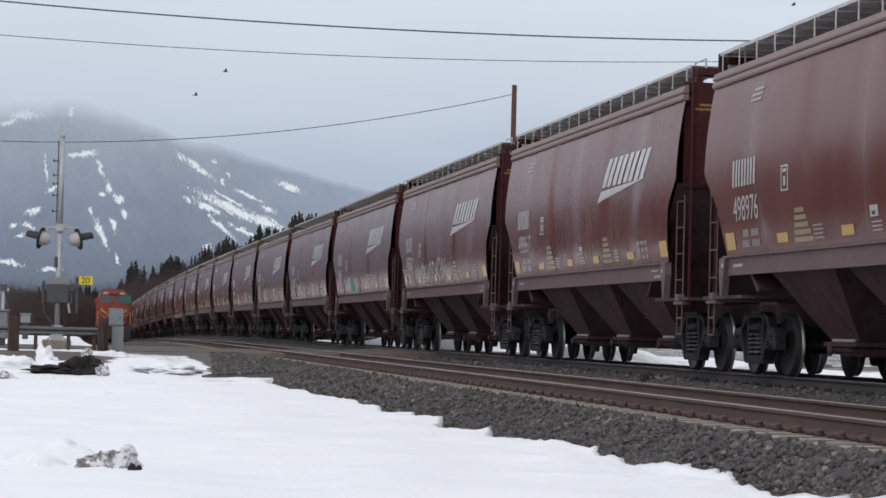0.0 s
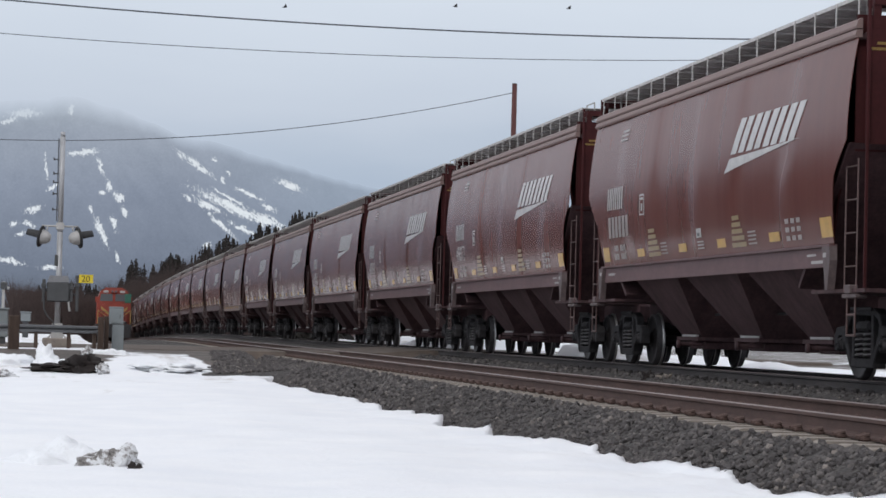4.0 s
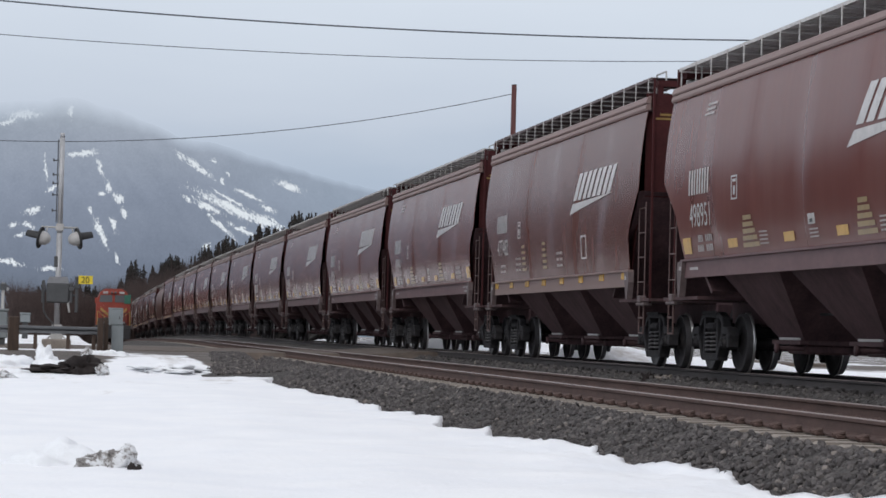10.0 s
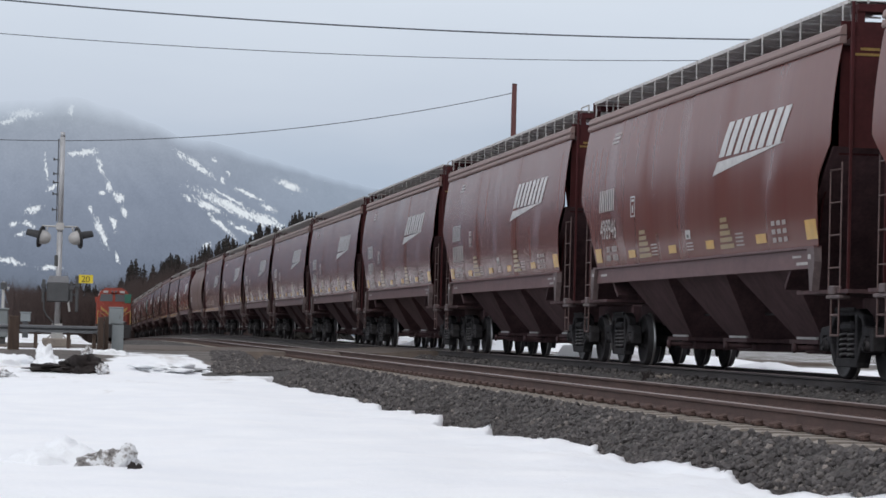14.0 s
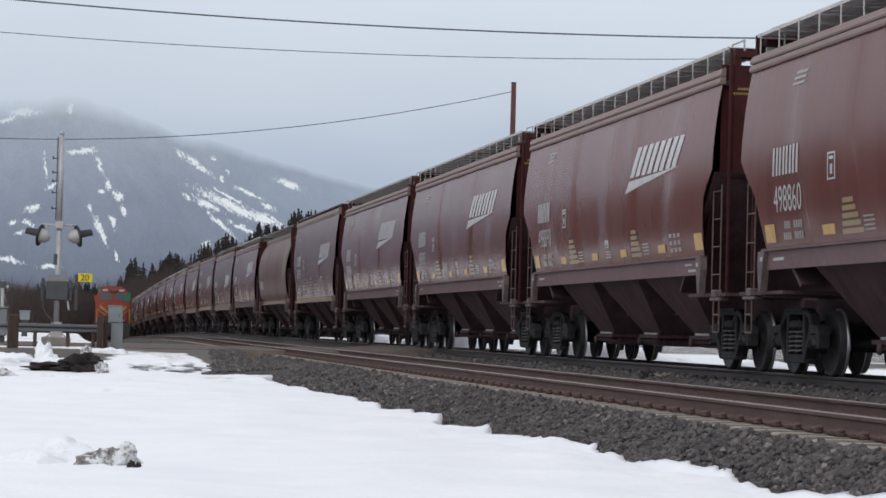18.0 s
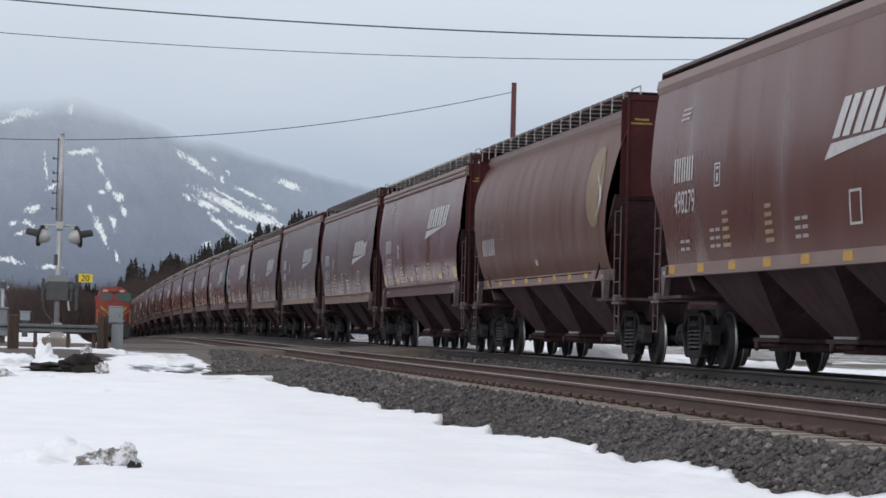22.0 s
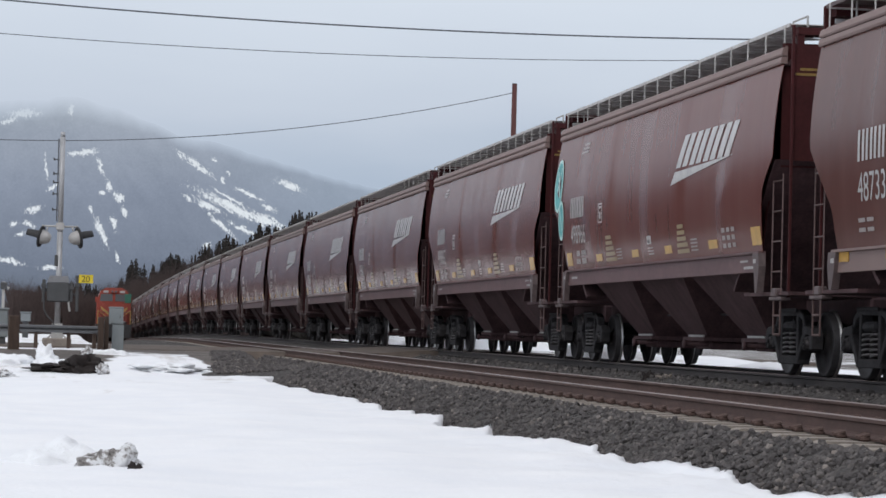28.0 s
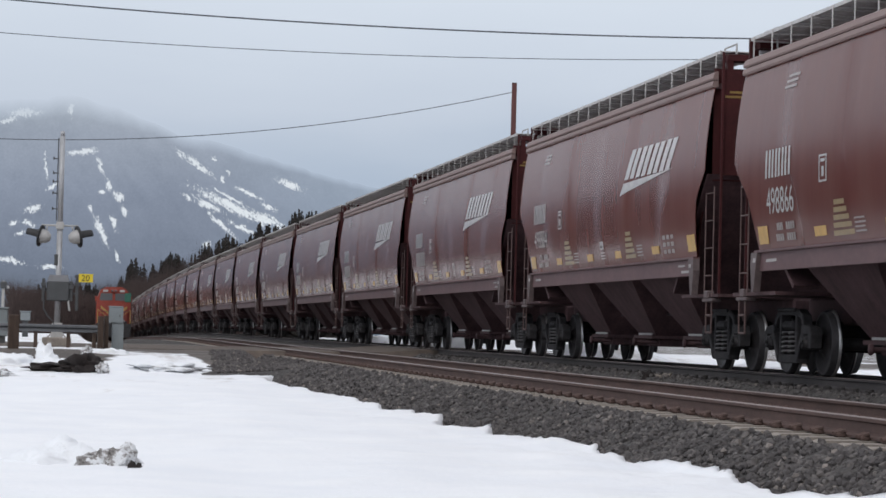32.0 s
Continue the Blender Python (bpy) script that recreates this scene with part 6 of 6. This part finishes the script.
heap("debris", 10.20, 42.1, -0.21, 0.14, 0.12, 0.09, 41, "concrete_tie", "pale broken clod lying on the ballast between tracks", 0.7)
heap("debris", 10.02, 42.6, -0.23, 0.10, 0.09, 0.13, 43, "dirt", "small dark clod lying on the ballast between tracks", 0.7)


# ---- waiting locomotive ----
def locomotive(x, y, z):
    lo = thing("locomotive", "orange road locomotive waiting on the far side of the crossing", "locomotive", pose(x, y, z))
    bm = bmesh.new()
    box(bm, -1.5, 1.5, 0.5, 20, 1.05, 1.40, 0.03)
    box(bm, -1.35, 1.35, 6, 13, 0.35, 1.05, 0.1)
    part("underframe", bm, "loco_black", lo)
    bm = bmesh.new()
    prism(bm, [(-1.5, 1.40), (1.5, 1.40), (1.5, 3.55), (1.15, 4.35), (0.7, 4.62), (-0.7, 4.62), (-1.15, 4.35), (-1.5, 3.55)], 2.6, 5.2, "Y")
    cab = part("cab", bm, "loco_orange", lo)
    bm = bmesh.new()
    prism(bm, [(-1.18, 1.40), (1.18, 1.40), (1.18, 2.95), (0.8, 3.22), (-0.8, 3.22), (-1.18, 2.95)], 0.9, 2.6, "Y")
    part("nose", bm, "loco_orange", lo)
    for x0, x1 in ((-1.25, -0.12), (0.12, 1.25)):
        bm = bmesh.new()
        prism(bm, [(x0, 3.42), (x1, 3.42), (x1 * (0.92 if x1 > 1 else 1), 4.05), (x0 * (0.92 if x0 < -1 else 1), 4.05)], 2.57, 2.59, "Y")
        part("windscreen", bm, "glass", cab)
    bm = bmesh.new()
    box(bm, 0.95, 1.52, 2.55, 2.6, 3.3, 4.1, 0.01)
    part("cab_corner", bm, "loco_green", cab)
    for sx in (-1, 1):
        bm = bmesh.new()
        prism(bm, [(sx * 0.1, 1.9), (sx * 0.1, 2.15), (sx * 1.15, 2.95), (sx * 1.15, 2.7)], 0.88, 0.895, "Y")
        part("nose_stripe", bm, "loco_yellow", lo)
        bm = bmesh.new()
        box(bm, sx * 1.42 - 0.03, sx * 1.42 + 0.03, 0.55, 0.62, 1.4, 2.6)
        rod(bm, (sx * 1.42, 0.58, 2.6), (sx * 0.5, 0.58, 1.9), 0.03, 6)
        part("handrail", bm, "loco_yellow", lo)
        bm = bmesh.new()
        for k in range(4):
            box(bm, min(sx * 0.95, sx * 1.5), max(sx * 0.95, sx * 1.5), 0.45 + k * 0.02, 0.75 + k * 0.05, 0.35 + k * 0.27, 0.40 + k * 0.27)
        box(bm, sx * 1.5 - 0.03, sx * 1.5 + 0.03, 0.45, 0.95, 0.3, 1.4)
        part("steps", bm, "loco_black", lo)
        bm = bmesh.new()
        box(bm, sx * 1.53 - 0.1, sx * 1.53 + 0.1, 2.9, 3.3, 3.3, 3.8, 0.03)
        part("mirror", bm, "loco_orange", cab)
    bm = bmesh.new()
    box(bm, -0.35, 0.35, 2.45, 2.62, 4.12, 4.42, 0.04)
    part("headlight", bm, "loco_orange", cab)
    for sx in (-1, 1):
        bm = bmesh.new()
        box(bm, sx * 0.72 - 0.22, sx * 0.72 + 0.22, 2.50, 2.60, 4.16, 4.36, 0.02)
        part("number_board", bm, "galv_paint", cab)
    bm = bmesh.new()
    box(bm, -0.30, 0.30, 0.86, 0.89, 1.55, 2.75, 0.01)
    part("nose_door", bm, "loco_black", lo)
    bm = bmesh.new()
    box(bm, -1.16, 1.16, 0.885, 0.895, 1.42, 1.62)
    part("nose_band", bm, "loco_black", lo)
    for sx in (-1, 1):
        bm = bmesh.new()
        rod(bm, (sx * 1.42, 0.58, 2.45), (sx * 0.43, 0.58, 2.45), 0.025, 6)
        for xx in (0.45, 0.95):
            rod(bm, (sx * xx, 0.58, 1.4), (sx * xx, 0.58, 2.46), 0.025, 6)
        part("front_railing", bm, "loco_black", lo)
    for sx in (-1, 1):
        bm = bmesh.new()
        rod(bm, (sx * 0.15, 2.43, 4.27), (sx * 0.15, 2.46, 4.27), 0.1, 12)
        part("headlight_lens", bm, "glass", cab)
        bm = bmesh.new()
        rod(bm, (sx * 0.9, 0.45, 1.62), (sx * 0.9, 0.52, 1.62), 0.1, 12)
        part("ditch_light", bm, "galv", lo)
    bm = bmesh.new()
    prism(bm, [(-1.5, 1.05), (1.5, 1.05), (1.4, 0.22), (-1.4, 0.22)], 0.35, 0.5, "Y")
    part("snow_plough", bm, "loco_black", lo)
    bm = bmesh.new()
    box(bm, -1.1, 1.1, 5.2, 19.5, 1.4, 4.3, 0.12)
    part("hood", bm, "loco_orange", lo)
    bm = bmesh.new()
    box(bm, -0.12, 0.12, -0.2, 0.5, 0.72, 0.98, 0.03)
    part("coupler", bm, "truck", lo)
    for y0 in (1.6, 3.6, 5.6, 14.6, 16.6, 18.6):
        bm = bmesh.new()
        for sx in (-1, 1):
            lathe_b = bmesh.new()
            lathe(lathe_b, [(sx * 0.69, 0.54), (sx * 0.72, 0.54), (sx * 0.72, 0.51), (sx * 0.82, 0.51), (sx * 0.82, 0.1)], 20, "X")
            tmp = bpy.data.meshes.new("t")
            lathe_b.to_mesh(tmp)
            lathe_b.free()
            bm.from_mesh(tmp)
            bpy.data.meshes.remove(tmp)
        rod(bm, (-0.7, 0, 0), (0.7, 0, 0), 0.1, 8)
        part("wheelset", bm, "wheel", lo, at=pose(0, y0, 0.51))


LOCO_X, LOCO_Y = 5.25, 226.0
locomotive(LOCO_X, LOCO_Y, -0.94)
siding = thing("siding_track", "short far siding with dark steel rails", "railway track", kind="structure")
for sgn in (-1, 1):
    bm = bmesh.new()
    box(bm, LOCO_X + sgn * 0.753 - 0.036, LOCO_X + sgn * 0.753 + 0.036, 205, 262, -1.11, -0.94, 0.006)
    part("rail", bm, "rail_rust", siding)
for k in range(40):
    bm = bmesh.new()
    box(bm, LOCO_X - 1.3, LOCO_X + 1.3, 205 + k * 1.4, 205.25 + k * 1.4, -1.27, -1.11)
    part("sleeper", bm, "wood_post", siding)


# ---- poles and wires ----
def pole(x, y, z0, z1, label):
    p = thing("utility_pole", label, "utility pole", pose(x, y, 0))
    bm = bmesh.new()
    rod(bm, (0, 0, z0), (0, 0, z1), 0.17, 12, 0.12)
    part("shaft", bm, "pole_wood", p)
    bm = bmesh.new()
    rod(bm, (0, 0, z1), (0, 0, z1 + 0.03), 0.125, 12)
    part("cap", bm, "dark_box", p)
    return p


pole(21.4, 120.0, -0.9, 12.4, "reddish treated timber utility pole behind the train")
pole(-14.0, 60.0, -0.9, 9.4, "reddish treated timber utility pole by the road")
pole(31.0, 60.0, -0.9, 9.6, "reddish treated timber utility pole across the line")
pole(-16.0, 120.0, -1.0, 10.3, "reddish treated timber utility pole by the far road")


def wire(x0, x1, y, c, r, label):
    a, b, d = c
    bm = bmesh.new()
    k = 60
    pts = [Vector((x0 + (x1 - x0) * i / k, y, 0)) for i in range(k + 1)]
    for p in pts:
        p.z = a * p.x * p.x + b * p.x + d
    rings = []
    for p in pts:
        rings.append([bm.verts.new(p + Vector((0, r * math.cos(t), r * math.sin(t)))) for t in (0.5, 1.75, 3.0, 4.27, 5.53)])
    for A, B in zip(rings, rings[1:]):
        for i in range(5):
            bm.faces.new((A[i], A[(i + 1) % 5], B[(i + 1) % 5], B[i]))
    tagged(part("overhead_wire", bm, "wire", None), label, "wire", "wires over the crossing")


wire(-14.0, 31.0, 60.0, (0.00226, -0.04293, 7.858), 0.020, "thick grey cable strung high over the line")
wire(-14.0, 31.0, 60.0, (0.00262, -0.03237, 7.089), 0.010, "thin grey cable strung below a thicker one")
wire(-16.0, 21.3, 120.0, (0.00517, 0.03335, 8.920), 0.020, "sagging grey cable running to a timber pole")


# ---- birds ----
def bird():
    b = thing("bird", "small dark bird in flight under the cloud", "bird", group="birds")
    bm = bmesh.new()
    bmesh.ops.create_icosphere(bm, subdivisions=2, radius=1.0)
    for v in bm.verts:
        v.co = Vector((v.co.x * 0.075 * (1 - 0.3 * v.co.x), v.co.y * 0.026, v.co.z * 0.026))
    part("body", bm, "bird", b)
    for sg in (-1, 1):
        bm = bmesh.new()
        prism(bm, [(0.035, 0.01), (0.02, 0.15), (-0.02, 0.13), (-0.035, 0.01)], 0.0, 0.006, "Z")
        part("wing", bm, "bird", b, at=Matrix.Rotation(radians(28 * sg), 4, "X") @ Matrix.Diagonal((1, sg, 1, 1)))
    bm = bmesh.new()
    prism(bm, [(-0.06, -0.012), (-0.06, 0.012), (-0.115, 0.022), (-0.115, -0.022)], -0.003, 0.003, "Z")
    part("tail", bm, "bird", b)
    return b


FLIGHTS = [[(0, 5.1, 8.52), (0.4, 7.11, 8.32), (0.8, 9.26, 7.82), (1.2, 11.62, 7.21), (1.4, 12.8, 6.94)],
           [(0, 4.19, 7.74), (0.4, 5.97, 7.23), (0.8, 8.0, 6.85), (1.2, 10.18, 6.3), (1.4, 11.27, 5.95)],
           [(5.5, 4.49, 7.81), (5.9, 6.76, 7.26), (6.4, 9.86, 6.76), (6.8, 12.4, 6.35)],
           [(5.5, 14.73, 9.95), (5.7, 15.77, 9.27), (6.0, 17.29, 8.77)],
           [(0, 23.38, 11.42), (0.1, 24.08, 11.43)],
           [(2.0, 3.99, 10.46), (2.4, 6.28, 10.46), (2.8, 8.63, 10.56), (3.0, 9.85, 10.72)],
           [(2.0, 1.89, 10.4), (2.4, 3.85, 10.49), (3.0, 6.99, 10.63)],
           [(6.6, 12.02, 10.64), (7.0, 14.66, 10.5), (7.5, 17.79, 10.35)]]
flock = [bird()]
flock += [copy_thing(flock[0], pose(0, 0, 0)) for k in FLIGHTS[1:]]


def flight_rows(pts):
    """Steady flight in from and out to far beyond the view, at a safe height."""
    (t0, x0, z0), (t1, x1, z1) = pts[0], pts[1]
    (ta, xa, za), (tb, xb, zb) = pts[-2], pts[-1]
    rows = []
    if t0 > 0:
        v = (x1 - x0) / (t1 - t0)
        rows.append((0.0, x0 - v * t0, z0 + 1.0))
    rows += pts
    v = (xb - xa) / (tb - ta)
    rows.append((32.0, xb + v * (32 - tb), zb + 2.0))
    return [(t, pose(x, 80.0, z, 0, -6 + 5 * math.sin(t * 9), 0)) for t, x, z in rows]


# ---- sleepers, the pieces of the tracks ----
SLEEPER, DARK_SLEEPER = sleeper_mesh(), sleeper_mesh()
for k in range(215):
    s = 12 + k * 0.61
    if 69.5 < s < 83.5:
        continue
    put("sleeper", SLEEPER, ("concrete_tie", "clip"), near_track, at=pose(NEAR_X, s, NEAR_Z - 0.172 - 0.004 + dip(s) + near_dip(s)))
for k in range(100):
    s = 12 + k * 0.61
    if 69.5 < s < 83.5:
        continue
    put("sleeper", DARK_SLEEPER, ("dark_tie", "dark_clip"), train_track, at=pose(TRACK_X, s, -0.172 - 0.004))


# ---- what moves ----
def motions():
    keys = [i * 2.0 for i in range(17)]
    for i, car in cars.items():
        walk(car, [(t, line_pose(car_s(i, t))) for t in keys])
    for b, pts in zip(flock, FLIGHTS):
        walk(b, flight_rows(pts))
    # the wheels roll; every axle at the same end of a bogie turns alike
    frames = [j / FPS for j in range(int(32 * FPS) + 1)]
    for sgn in (-1, 1):
        lead = None
        for car in cars.values():
            for truck in car.children:
                if not truck.name.startswith("bogie"):
                    continue
                for w in truck.children:
                    if w.name.startswith("wheelset") and w.location.y * sgn > 0:
                        if lead is None:
                            lead = w
                            y = w.location.y
                            walk(w, [(t, pose(0, y, 0.457) @ Matrix.Rotation((15.284 * t + 0.01686 * t * t) / 0.457, 4, "X")) for t in frames])
                        else:
                            w.rotation_mode = "QUATERNION"
                            w.animation_data_create()
                            w.animation_data.action = lead.animation_data.action
                            w.animation_data.action_slot = lead.animation_data.action_slot


motions()
